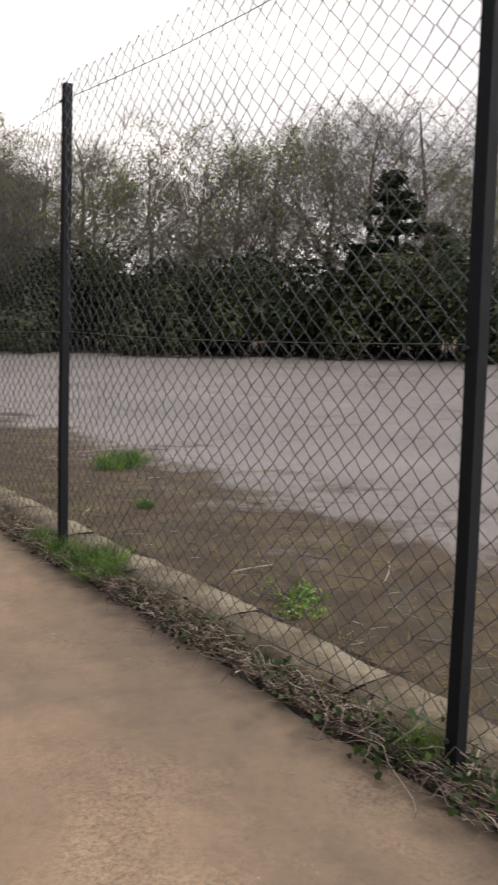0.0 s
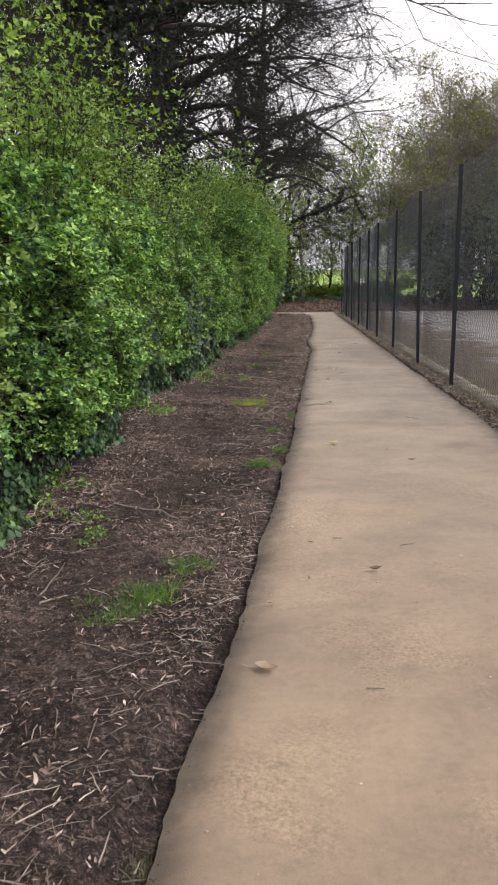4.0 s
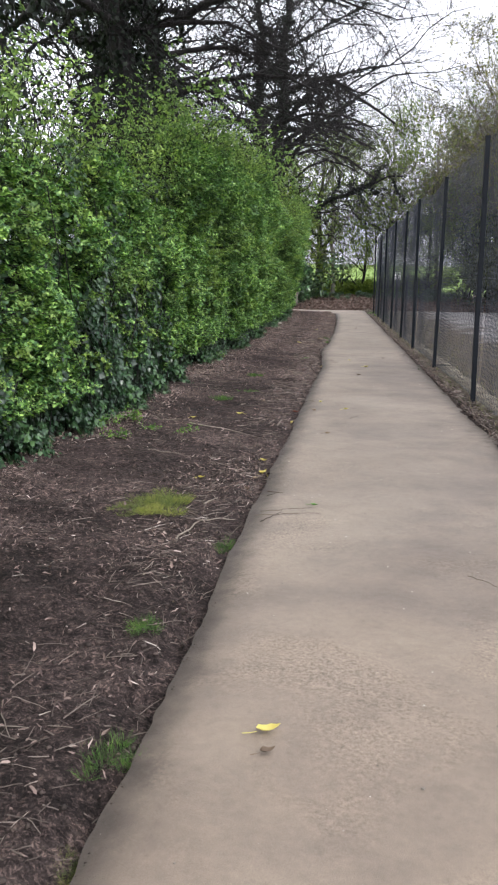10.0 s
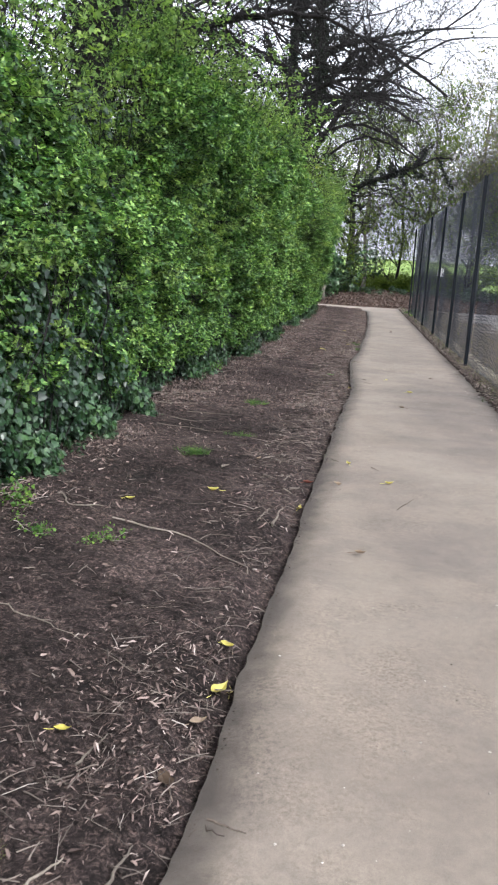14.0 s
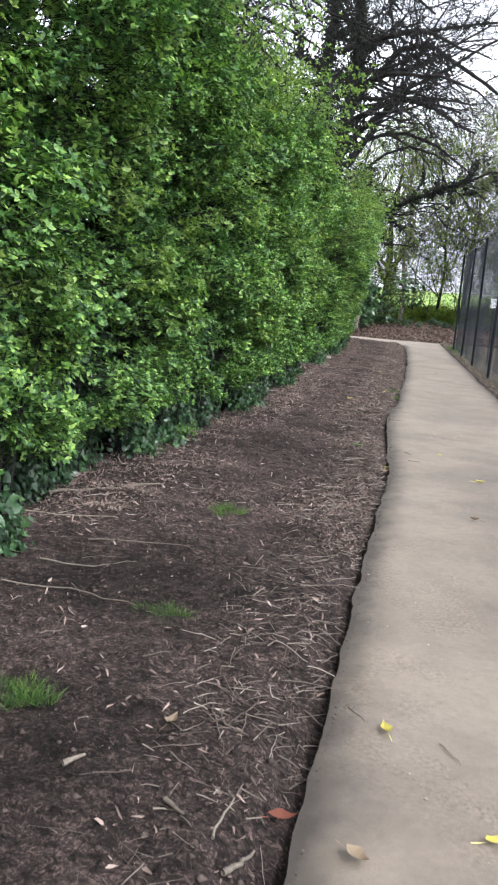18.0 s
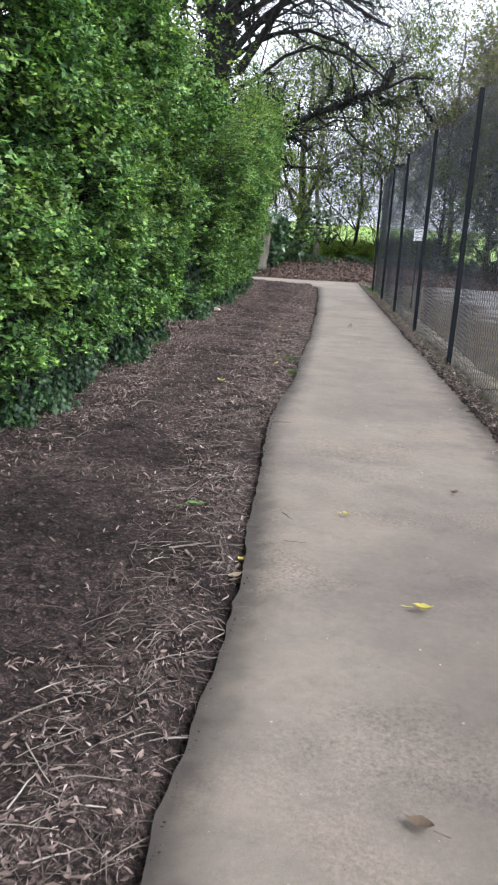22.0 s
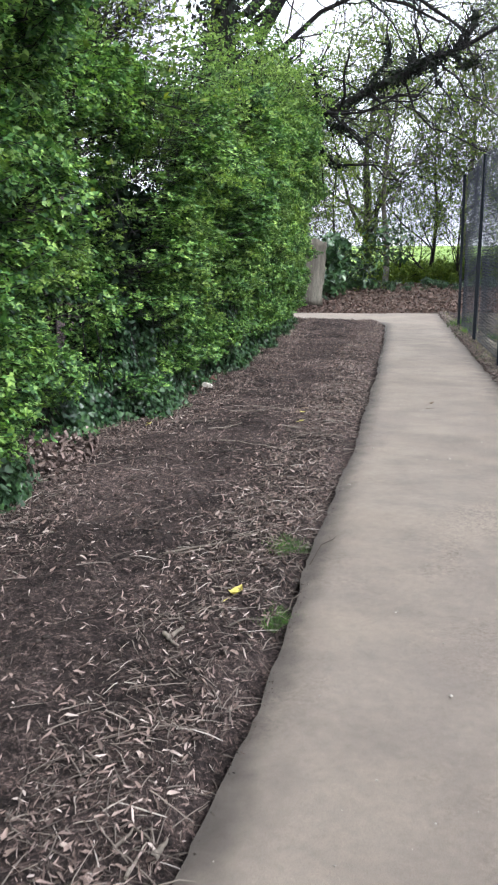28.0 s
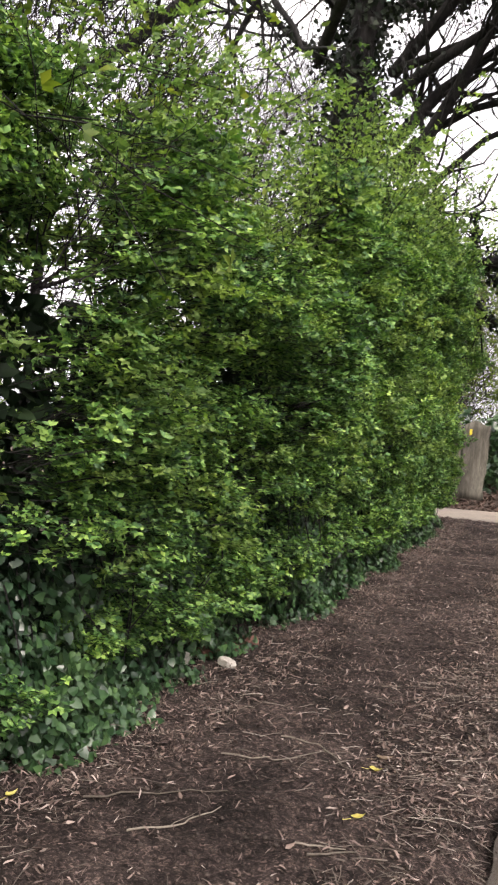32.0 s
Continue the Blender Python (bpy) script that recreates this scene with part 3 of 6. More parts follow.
lane = sheet("far_lane", (np.linspace(0, 1, 30), lambda y: -2 + 0 * y, lambda y: 22 + 0 * y), np.arange(54, 56.2, 0.3), lambda x, y: far_z(x, y) + 0.04, PALE_KERB_MAT)
tagged(lane, "pale gravel lane crossing beyond the bank", "lane", kind="structure")
court_far = table([(-60, 100), (23.2, 28.7), (37.1, 16.2), (44, 10.0)])
court = sheet("court", (np.linspace(0, 1, 60), lambda y: 2.5 + 0 * y, lambda y: court_far(y)), np.arange(-40, 44, 0.5), lambda x, y: 0.02 + 0.01 * fractal(x, y, 0.6, 3), COURT_MAT)
tagged(court, "old grey tarmac court with moss and cracks", "court", kind="structure")
outer = sheet("far_bank", (np.linspace(0, 1, 50), lambda y: court_far(y) - 0.2, lambda y: court_far(y) + 60), np.arange(-40, 60, 2.0), lambda x, y: 0.05 + 0.25 * np.clip((x - court_far(y)) / 6, 0, 1), LITTER_GROUND_MAT)
tagged(outer, "dark bank under trees along the far side of the court", "bank", kind="structure")
back_bank = sheet("hedge_back_ground", (np.linspace(0, 1, 20), lambda y: -60 + 0 * y, lambda y: -6.4 + 0 * y), np.arange(-40, 46, 2.0), lambda x, y: 0.02 + 0.06 * fractal(x, y, 0.3, 3), FIELD_MAT)
tagged(back_bank, "rough grass behind the hedge", "grass", kind="structure")

# kerb of worn concrete blocks under the fence
kerb = new("kerb")
tagged(kerb, "low weathered concrete kerb under the fence, chipped and mossy", "kerb", kind="structure")


def kerb_block(seed):
    r = np.random.default_rng(seed)
    ys, xs = np.linspace(-0.456, 0.456, 41), np.array([-0.15, -0.125, 0.0, 0.115, 0.145])
    top = np.array([0.035, 0.068, 0.080, 0.072, 0.045])
    q = ys + 3.7 * seed
    worn = 0.010 * fractal(q, 0 * q, 3.0, 4) + 0.022 * np.clip(fractal(q, 0 * q + 8, 4.5, 2) - 0.35, 0, 1)
    end = 0.006 * np.clip((np.abs(ys) - 0.43) / 0.026, 0, 1) ** 2
    V = []
    for y, c, e in zip(ys, worn, end):
        for x, t in zip(xs, top):
            edge = 1.0 if x < -0.1 else 0.35
            V.append((x + (1.3 * c if x < -0.1 else -0.8 * c), y, t - edge * max(c, -0.006) - e + 0.006 * float(fractal(np.array([x * 3]), np.array([y + seed]), 9.0, 3)[0])))
    V += [(x, y, -0.08) for y in ys for x in (-0.15, 0.15)]
    n, q = len(ys), 5 * len(ys)
    F = [(i * 5 + k, i * 5 + k + 1, i * 5 + k + 6, i * 5 + k + 5) for i in range(n - 1) for k in range(4)]
    F += [(q + i * 2, i * 5, i * 5 + 5, q + i * 2 + 2) for i in range(n - 1)] + [(i * 5 + 4, q + i * 2 + 1, q + i * 2 + 3, i * 5 + 9) for i in range(n - 1)]
    F += [(q, q + 1, 4, 0), (q + 2 * n - 1, q + 2 * n - 2, q - 5, q - 1)]
    return mesh_from("kerb_block", V, np.array(F), KERB_MAT, True)


kerb_meshes = [kerb_block(s) for s in range(5)]
for k in range(46):
    y = -4.0 + 0.915 * k
    put("kerb_block", kerb_meshes[k % 5], kerb, pose(2.36 + 0.012 * math.sin(k * 2.3), y, -0.004 + 0.006 * math.sin(k * 1.7), 0, 1.0 * math.sin(k), 0.4 * math.sin(3.1 * k)))

# ---- fence ----
POSTS = [-3.67, -0.44, 2.72, 6.00, 9.33, 12.44, 15.50, 19.07, 22.60, 25.45, 28.77, 32.05, 35.30, 38.40]
TOP = 2.75
fence = new("chain_link_fence")
tagged(fence, "tall chain-link fence on dark rusting angle-iron posts", "fence")


def angle_post(height, seed):
    r = random.Random(seed)
    bm = bmesh.new()
    w, t = 0.047, 0.007
    prof = [(0, 0), (w, 0), (w, t), (t, t), (t, w), (0, w)]
    rings = []
    for z in (-0.1, 0.7, 1.6, height):
        dx, dy = r.uniform(-0.004, 0.004), r.uniform(-0.004, 0.004)
        rings.append([bm.verts.new((x - 0.031 + dx, y - 0.031 + dy, z)) for x, y in prof])
    for a, b_ in zip(rings, rings[1:]):
        for k in range(6):
            bm.faces.new((a[k], a[(k + 1) % 6], b_[(k + 1) % 6], b_[k]))
    bm.faces.new(list(reversed(rings[0])))
    bm.faces.new(rings[-1])
    me = bpy.data.meshes.new("post")
    bm.to_mesh(me)
    bm.free()
    me.materials.append(POST_MAT)
    return me


def bolt_mesh():
    bm = bmesh.new()
    bmesh.ops.create_cone(bm, cap_ends=True, segments=6, radius1=0.008, radius2=0.008, depth=0.02, matrix=Matrix.Rotation(radians(90), 4, "Y"))
    me = bpy.data.meshes.new("bolt")
    bm.to_mesh(me)
    bm.free()
    me.materials.append(WIRE_MAT)
    return me


post_meshes = [angle_post(TOP + 0.03, s) for s in range(4)]
bolt = bolt_mesh()
lean = {1: (0.0, 0.1), 2: (0.5, 1.4), 3: (-0.4, 0.3)}
for k, y in enumerate(POSTS):
    a, b_ = lean.get(k, (0.5 * math.sin(5.1 * k), 0.6 * math.sin(2.7 * k + 1)))
    p = put("post", post_meshes[k % 4], fence, pose(FENCE_X, y, 0.0, a, b_, 2 * math.sin(k)))
    for z in (0.12, 1.35, 2.68):
        put("bolt", bolt, p, pose(-0.036, 0.008, z))


def mesh_panel(length, sag, seed):
    """Woven diamond mesh: each wire zigzags between two neighbouring columns of knuckles."""
    r = np.random.default_rng(seed)
    half, tall = 0.050, 0.0445
    cols, rows_ = int(length / half), int((TOP + 0.03) / tall)
    j = np.arange(rows_ + 1)
    P = np.empty((cols, rows_ + 1, 3))
    c = np.arange(cols)[:, None]
    P[:, :, 1] = (c + ((j[None] + c) % 2)) * half + 0.045 * half * r.normal(size=(cols, rows_ + 1))
    P[:, :, 2] = 0.05 + j[None] * tall
    P[:, :, 0] = 0.0035 * np.where((j[None] % 2) == 0, 1, -1) + 0.02 * np.sin(P[:, :, 1] * 2.1 + seed) * np.sin(P[:, :, 2] * 1.9)
    u = P[:, :, 1] / length
    P[:, :, 2] *= 1 - (sag * np.sin(np.pi * np.clip(u, 0, 1)) ** 1.0) * (P[:, :, 2] / TOP) ** 1.5 / TOP
    P[:, :, 2] += 0.006 * np.sin(9 * P[:, :, 1] + seed)
    V, F = tubes(P, np.full(P.shape[:2], 0.0026), 3)
    return mesh_from("mesh_panel", V, F, WIRE_MAT)


panels = [mesh_panel(3.25, s, i) for i, s in enumerate((0.0, 0.08, 0.30))]
for k in range(len(POSTS) - 1):
    y0, y1 = POSTS[k], POSTS[k + 1]
    me = panels[{2: 2, 1: 0, 0: 0}.get(k, k % 2)]
    put("mesh_panel", me, fence, Matrix.Translation((FENCE_X + 0.04, y0, 0.0)) @ Matrix.Diagonal((1, (y1 - y0) / 3.25, 1, 1)))
for z, sag in ((TOP - 0.06, 0.04), (1.36, 0.02), (0.10, 0.015)):
    P, n = [], 5
    ys = np.concatenate([np.linspace(a, b_, n, endpoint=False) for a, b_ in zip(POSTS, POSTS[1:])])
    ph = np.tile(np.linspace(0, 1, n, endpoint=False), len(POSTS) - 1)
    P = np.stack([np.full_like(ys, FENCE_X + 0.045), ys, z - sag * np.sin(np.pi * ph)], -1)[None]
    V, F = tubes(P, np.full(P.shape[:2], 0.0016 if z == 1.36 else 0.0026), 4)
    put("line_wire", mesh_from("line_wire", V, F, WIRE_MAT), fence)

notice = new("notice_sign")
notice.matrix_basis = pose(2.67, 33.7, 0.0, 0, 0, -4)
tagged(notice, "small white rectangular notice on a thin stake behind the fence", "sign")
bm = bmesh.new()
box(bm, -0.09, 0.09, -0.004, 0.004, 1.33, 1.55, 0.002)
part("panel", bm, SIGN_MAT, notice)
bm = bmesh.new()
box(bm, -0.015, 0.015, 0.005, 0.03, -0.1, 1.5, 0.003)
part("stake", bm, POST_MAT, notice)
for z, w in ((1.51, 0.06), (1.48, 0.05), (1.40, 0.06)):
    bm = bmesh.new()
    box(bm, -w, w, -0.0065, -0.0045, z - 0.004, z + 0.004)
    part("print_line", bm, INK_MAT, notice, "row of dark print")


# ---- trees ----
def line(start, heading, length, k, bend=0.0, wobble=0.1, r=rng):
    """One wandering line of k points."""
    return spread(np.array([start], float), unit(np.array([heading], float)), np.array([length], float), k, bend, wobble, r)[0]


def spread(pos, d, L, k, bend, wobble, r):
    s = np.linspace(0, 1, k)[None, :, None]
    n = len(pos)
    P = pos[:, None] + d[:, None] * s * L[:, None, None]
    P[:, :, 2] += bend * L[:, None] * s[:, :, 0] ** 2
    w = np.cumsum(r.normal(size=(n, k, 3)), 1) * (L[:, None, None] / k) * wobble
    w -= w[:, :1]
    return P + w


def spawn(r, P, R, per, ratio, angle, bend, wobble, k, tmin=0.25, thick=0.55, base=0.0, flat=0.0):
    n, kk = len(P), P.shape[1] - 1
    idx = np.repeat(np.arange(n), per)
    N = len(idx)
    t = tmin + (0.98 - tmin) * r.random(N)
    f = t * kk
    i = np.minimum(f.astype(int), kk - 1)
    w = (f - i)[:, None]
    pos = P[idx, i] * (1 - w) + P[idx, i + 1] * w
    d = unit(P[idx, i + 1] - P[idx, i])
    plen = np.linalg.norm(np.diff(P, axis=1), axis=2).sum(1)[idx]
    L = (ratio * plen * (1.15 - 0.7 * t) + base) * (0.6 + 0.8 * r.random(N))
    q = r.normal(size=(N, 3))
    q[:, 2] *= 1 - flat
    perp = unit(q - (q * d).sum(-1, keepdims=True) * d)
    a = np.radians(angle) * (0.7 + 0.6 * r.random(N))[:, None]
    dd = unit(np.cos(a) * d + np.sin(a) * perp)
    r0 = (R[idx, i] * (1 - w[:, 0]) + R[idx, i + 1] * w[:, 0]) * thick
    Q = spread(pos, dd, L, k, bend, wobble, r)
    return Q, r0[:, None] * (1 - 0.8 * np.linspace(0, 1, k))[None]


def ivy_on(r, P, R, count, reach, size, upto=1.0, shape=IVY):
    """Leaf positions round limbs."""
    n, kk = len(P), P.shape[1] - 1
    idx = r.integers(0, n, count)
    t = r.random(count) * upto * kk
    i = np.minimum(t.astype(int), kk - 1)
    w = (t - i)[:, None]
    pos = P[idx, i] * (1 - w) + P[idx, i + 1] * w
    d = unit(P[idx, i + 1] - P[idx, i])
    q = r.normal(size=(count, 3))
    out = unit(q - (q * d).sum(-1, keepdims=True) * d)
    rr = R[idx, i][:, None] + reach * r.random((count, 1)) ** 1.5 * (0.5 + r.random((count, 1)))
    return leaves(shape, pos + out * rr, out + 0.6 * r.normal(size=(count, 3)) + np.array([0, 0, 0.3]), size * (0.6 + 0.8 * r.random(count)), r)


def clear(P, R, low):
    """Drops the lines that come lower than low."""
    ok = P[:, :, 2].min(1) > low
    return P[ok], R[ok]


def big_tree(seed, height, r0, bias, limbs=13, limb_len=0.5, leafy=False, ivy=6000, droop=0.06, low=0.28, floor=3.4, shaggy=0, fine=5, hang=-0.08, stout=1.0, bushy=0.85):
    """An old tree: (trunk, limbs and branches, twigs, ivy) meshes. Limbs lean towards bias."""
    r = np.random.default_rng(seed)
    T = line((0, 0, -0.1), (0.03, 0.02, 1), height, 12, 0, 0.12, r)[None]
    TR = r0 * (1 - 0.75 * np.linspace(0, 1, 12))[None]
    TR[:, 0] *= 1.35
    N = limbs
    t = low + (0.95 - low) * (np.arange(N) + r.random(N)) / N
    i = np.minimum((t * 11).astype(int), 10)
    pos = T[0, i]
    az = r.random(N) * 2 * np.pi
    d = np.stack([np.cos(az), np.sin(az), 0.25 + 0.9 * t * r.random(N)], -1) + np.array(bias) * (0.4 + r.random((N, 1)))
    L = height * limb_len * (1.15 - 0.6 * t) * (0.7 + 0.5 * r.random(N))
    A = spread(pos, unit(d), L, 9, droop, 0.28, r)
    AR = (TR[0, i] * 0.38)[:, None] * (1 - 0.82 * np.linspace(0, 1, 9))[None]
    A, AR = clear(A, AR, floor + 0.9)
    B, BR = clear(*spawn(r, A, AR, 7, 0.5, 48, droop, 0.35, 6, 0.15, 0.55), floor + 0.5)
    C, CR = clear(*spawn(r, B, BR, 6, 0.55, 45, hang, 0.35, 5, 0.1, 0.55, 0.1), floor)
    D, DR = clear(*spawn(r, C, CR, fine, 0.55, 42, hang, 0.3, 4, 0.1, 0.6, 0.08), floor)
    DR = np.maximum(DR, 0.0026 * stout)
    CR = np.maximum(CR, 0.0042 * stout)
    trunk = mesh_from("trunk", *tubes(T, TR, 12), BARK_MAT, True)
    branch = mesh_from("branch_mass", *tubes(B, np.maximum(BR, 0.006), 5), BARK_MAT, True)
    twig = mesh_from("twig_mass", *merge([tubes(C, CR, 4), tubes(D, DR, 3)]), BARK_MAT)
    N = len(A)
    out = [("trunk", trunk), ("branch_mass", branch), ("twig_mass", twig)]
    out += [("limb", mesh_from("limb", *tubes(A[k:k + 1], AR[k:k + 1], 8), BARK_MAT, True)) for k in range(len(A))]
    if ivy:
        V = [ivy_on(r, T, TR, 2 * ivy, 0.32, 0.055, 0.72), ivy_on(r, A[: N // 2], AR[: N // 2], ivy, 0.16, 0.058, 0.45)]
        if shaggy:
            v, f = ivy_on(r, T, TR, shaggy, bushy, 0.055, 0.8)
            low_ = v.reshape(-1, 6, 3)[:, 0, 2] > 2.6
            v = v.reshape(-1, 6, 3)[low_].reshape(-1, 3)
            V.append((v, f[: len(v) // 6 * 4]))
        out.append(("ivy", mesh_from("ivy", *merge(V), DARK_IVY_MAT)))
    if leafy:
        idx = r.integers(0, len(D), 5000)
        e = D[idx, r.integers(1, 4, 5000)]
        out.append(("young_foliage", mesh_from("young_foliage", *leaves(SPRIG, e, r.normal(size=(5000, 3)) + [0, 0, 0.5], 0.05 + 0.05 * r.random(5000), r), PALE_LEAF_MAT)))
    return out


MASSES = ("inner_foliage", "foliage", "twig_mass", "branch_mass", "stem_mass", "ivy", "young_foliage", "needle_mass", "runner_mass")


def thing(name, parts, m, label, category, group="", kind=""):
    ob = new(name)
    ob.matrix_basis = m
    for n, me in parts:
        o = put(n, me, ob)
        if n in MASSES:
            o["kind"] = "stuff"
    return tagged(ob, label, category, group, kind)


old_a = big_tree(11, 13.0, 0.26, (0.65, -0.1, 0.0), 26, 0.48, ivy=5500, low=0.26, shaggy=36000, stout=1.3, fine=5, bushy=0.95)
old_b = big_tree(12, 14.0, 0.22, (0.55, 0.15, 0.0), 25, 0.46, ivy=2600, low=0.24, shaggy=2500, stout=1.5, fine=6)
old_c = big_tree(13, 12.0, 0.20, (0.5, -0.2, 0.0), 15, 0.50, leafy=True, ivy=2600, low=0.3, stout=1.4)
old_d = big_tree(14, 12.0, 0.21, (0.35, -0.15, 0.0), 18, 0.55, ivy=5000, droop=0.02, low=0.25, floor=3.6, fine=6, hang=-0.06, stout=1.25)
old_e = big_tree(15, 12.5, 0.21, (0.40, -0.25, 0.0), 20, 0.52, ivy=3200, droop=0.0, low=0.28, floor=4.0, fine=6, hang=-0.07, shaggy=1500, stout=1.3)
first = thing("tree", old_a, pose(-2.72, 13.2, 0), "tall old tree with an ivy-clad trunk behind the hedge", "tree", "trees behind the hedge")
for parts, x, y, yaw, lab in ((old_b, -2.4, 18.0, 10, "ivy-covered tree with bare dark branches over the hedge"), (old_c, -5.6, 8.5, -15, "tree with bare branches and young green leaves behind the hedge"),
                              (old_b, -2.75, 24.0, 115, "tall ivy-covered tree with dark bare branches above the hedge"), (old_b, -5.5, 27.5, -60, "ivy-covered tree with a mass of dark bare twigs"),
                              (old_b, -5.4, 20.5, 200, "ivy-covered tree with bare twigs behind the hedge"),
                              (old_c, -5.2, 2.0, 40, "tree with sparse young leaves behind the hedge"),
                              (old_e, -1.5, 33.0, 0, "thick ivy-clad trunk with dark twiggy limbs over the path"), (old_d, -1.45, 36.0, 20, "thick ivy-clad trunk at the hedge end with spreading limbs")):
    thing("tree", parts, pose(x, y, 0, 0, 0, yaw), lab, "tree", "trees behind the hedge")

# heavy limbs of the two trees at the hedge end
r = np.random.default_rng(33)
for pts, rad in (([(-1.45, 33.0, 5.95), (-1.65, 32.4, 5.5), (-1.82, 32.0, 5.13), (-2.18, 31.6, 4.75), (-2.49, 31.2, 4.23), (-2.6, 30.8, 3.88), (-2.8, 30.4, 3.5)], 0.085),
                 ([(-1.6, 36.5, 6.1), (-0.71, 36.3, 7.0), (-0.2, 36.0, 7.55), (0.52, 35.6, 7.57), (1.06, 35.3, 7.15), (1.91, 35.0, 6.58), (2.42, 34.8, 6.17)], 0.09),
                 ([(-1.6, 36.5, 4.9), (-1.0, 36.4, 5.3), (-0.5, 36.3, 5.5), (0.16, 36.2, 5.57), (0.96, 36.0, 5.28), (1.43, 36.0, 4.95), (1.97, 36.0, 4.6)], 0.06),
                 ([(-1.6, 36.4, 6.1), (-0.48, 36.0, 6.22), (0.18, 35.5, 6.22), (0.79, 35.2, 5.99), (1.37, 35.0, 5.63), (1.81, 34.8, 5.39)], 0.065),
                 ([(-1.45, 36.0, 4.2), (-0.9, 36.0, 4.5), (-0.3, 36.0, 5.0), (0.3, 35.9, 5.2), (1.0, 35.8, 5.0), (1.5, 35.7, 4.7)], 0.05), ([(-1.45, 36.0, 5.0), (-0.9, 36.2, 5.7), (-0.6, 36.4, 6.0), (0.03, 36.5, 6.5), (0.75, 36.5, 6.4), (1.5, 36.5, 6.2)], 0.09)):
    P = np.array([pts])
    R = rad * (1 - 0.65 * np.linspace(0, 1, len(pts)))[None]
    B, BR = clear(*spawn(r, P, R, 14, 0.45, 50, 0.0, 0.35, 6, 0.1, 0.5), 3.3)
    C, CR = clear(*spawn(r, B, BR, 6, 0.55, 45, -0.08, 0.3, 4, 0.1, 0.55, 0.1), 3.3)
    thing("tree_limb", [("limb", mesh_from("limb", *tubes(P, R, 9), BARK_MAT, True)), ("branch_mass", mesh_from("branch_mass", *tubes(B, np.maximum(BR, 0.007), 5), BARK_MAT, True)), ("twig_mass", mesh_from("twig_mass", *tubes(C, np.maximum(CR, 0.0042), 3), BARK_MAT))],
          pose(0, 0, 0), "heavy dark bare limb of the ivy-clad trees", "tree limb", "limbs over the path end")



def bough(seed, a, b, rise, rad, low=3.25):
    """A long bare bough from a to b with drooping side branches and hanging twigs."""
    r = np.random.default_rng(seed)
    t = np.linspace(0, 1, 11)[:, None]
    P = (np.array(a) * (1 - t) + np.array(b) * t + np.array([0, 0, rise]) * 4 * t * (1 - t))[None]
    P = P + 0.10 * np.cumsum(r.normal(size=(1, 11, 3)), 1) * np.linspace(0, 1, 11)[None, :, None] * [0.6, 0.8, 0.8]
    R = rad * (1 - 0.82 * np.linspace(0, 1, 11))[None]
    B, BR = clear(*spawn(r, P, R, 14, 0.42, 50, -0.02, 0.35, 7, 0.12, 0.5), low + 0.3)
    C, CR = clear(*spawn(r, B, BR, 5, 0.55, 45, -0.14, 0.32, 5, 0.1, 0.55, 0.12), low)
    D, DR = clear(*spawn(r, C, CR, 3, 0.6, 42, -0.22, 0.3, 4, 0.1, 0.6, 0.10), low - 0.1)
    return thing("tree_limb", [("limb", mesh_from("limb", *tubes(P, R, 8), BARK_MAT, True)), ("branch_mass", mesh_from("branch_mass", *tubes(B, np.maximum(BR, 0.007), 5), BARK_MAT, True)),
                               ("twig_mass", mesh_from("twig_mass", *merge([tubes(C, np.maximum(CR, 0.0045), 3), tubes(D, np.maximum(DR, 0.0034), 3)]), BARK_MAT))],
                 pose(0, 0, 0), "bare dark bough with drooping twigs reaching over the hedge", "tree limb", "boughs over the verge")


for k, (a, b_, rise, rad) in enumerate((((-2.7, 13.2, 4.4), (0.1, 14.6, 4.9), 0.3, 0.06), ((-2.4, 18.0, 5.2), (0.7, 18.8, 5.0), 0.5, 0.075), ((-2.4, 18.0, 4.4), (-0.3, 20.2, 4.4), 0.3, 0.05), ((-2.4, 18.0, 4.6), (-5.4, 16.4, 5.0), 0.3, 0.07), ((-2.4, 18.0, 5.6), (-5.2, 18.6, 6.4), 0.3, 0.08),
                                        ((-2.75, 24.0, 4.8), (0.5, 24.3, 4.5), 0.5, 0.075), ((-2.75, 24.0, 6.2), (1.2, 23.0, 6.0), 0.5, 0.085), ((-2.75, 24.0, 5.6), (0.0, 26.5, 5.2), 0.5, 0.06),
                                        ((-1.5, 33.0, 5.6), (1.5, 30.6, 5.3), 0.5, 0.075), ((-1.5, 33.0, 4.8), (0.8, 29.2, 4.6), 0.4, 0.06), ((-1.5, 33.0, 6.6), (1.9, 32.4, 6.4), 0.4, 0.08), ((-5.5, 27.5, 6.0), (-1.2, 27.0, 5.2), 0.4, 0.08))):
    bough(200 + k, a, b_, rise, rad)

# forked limb rising from the second trunk
bough(231, (-1.3, 36.0, 4.6), (0.75, 35.6, 8.2), -0.1, 0.10, 3.6)
bough(232, (-1.45, 36.0, 5.6), (1.9, 35.4, 5.9), 0.55, 0.08, 3.6)
bough(233, (-1.5, 33.0, 5.9), (-4.2, 31.2, 4.9), 0.25, 0.09, 3.6)

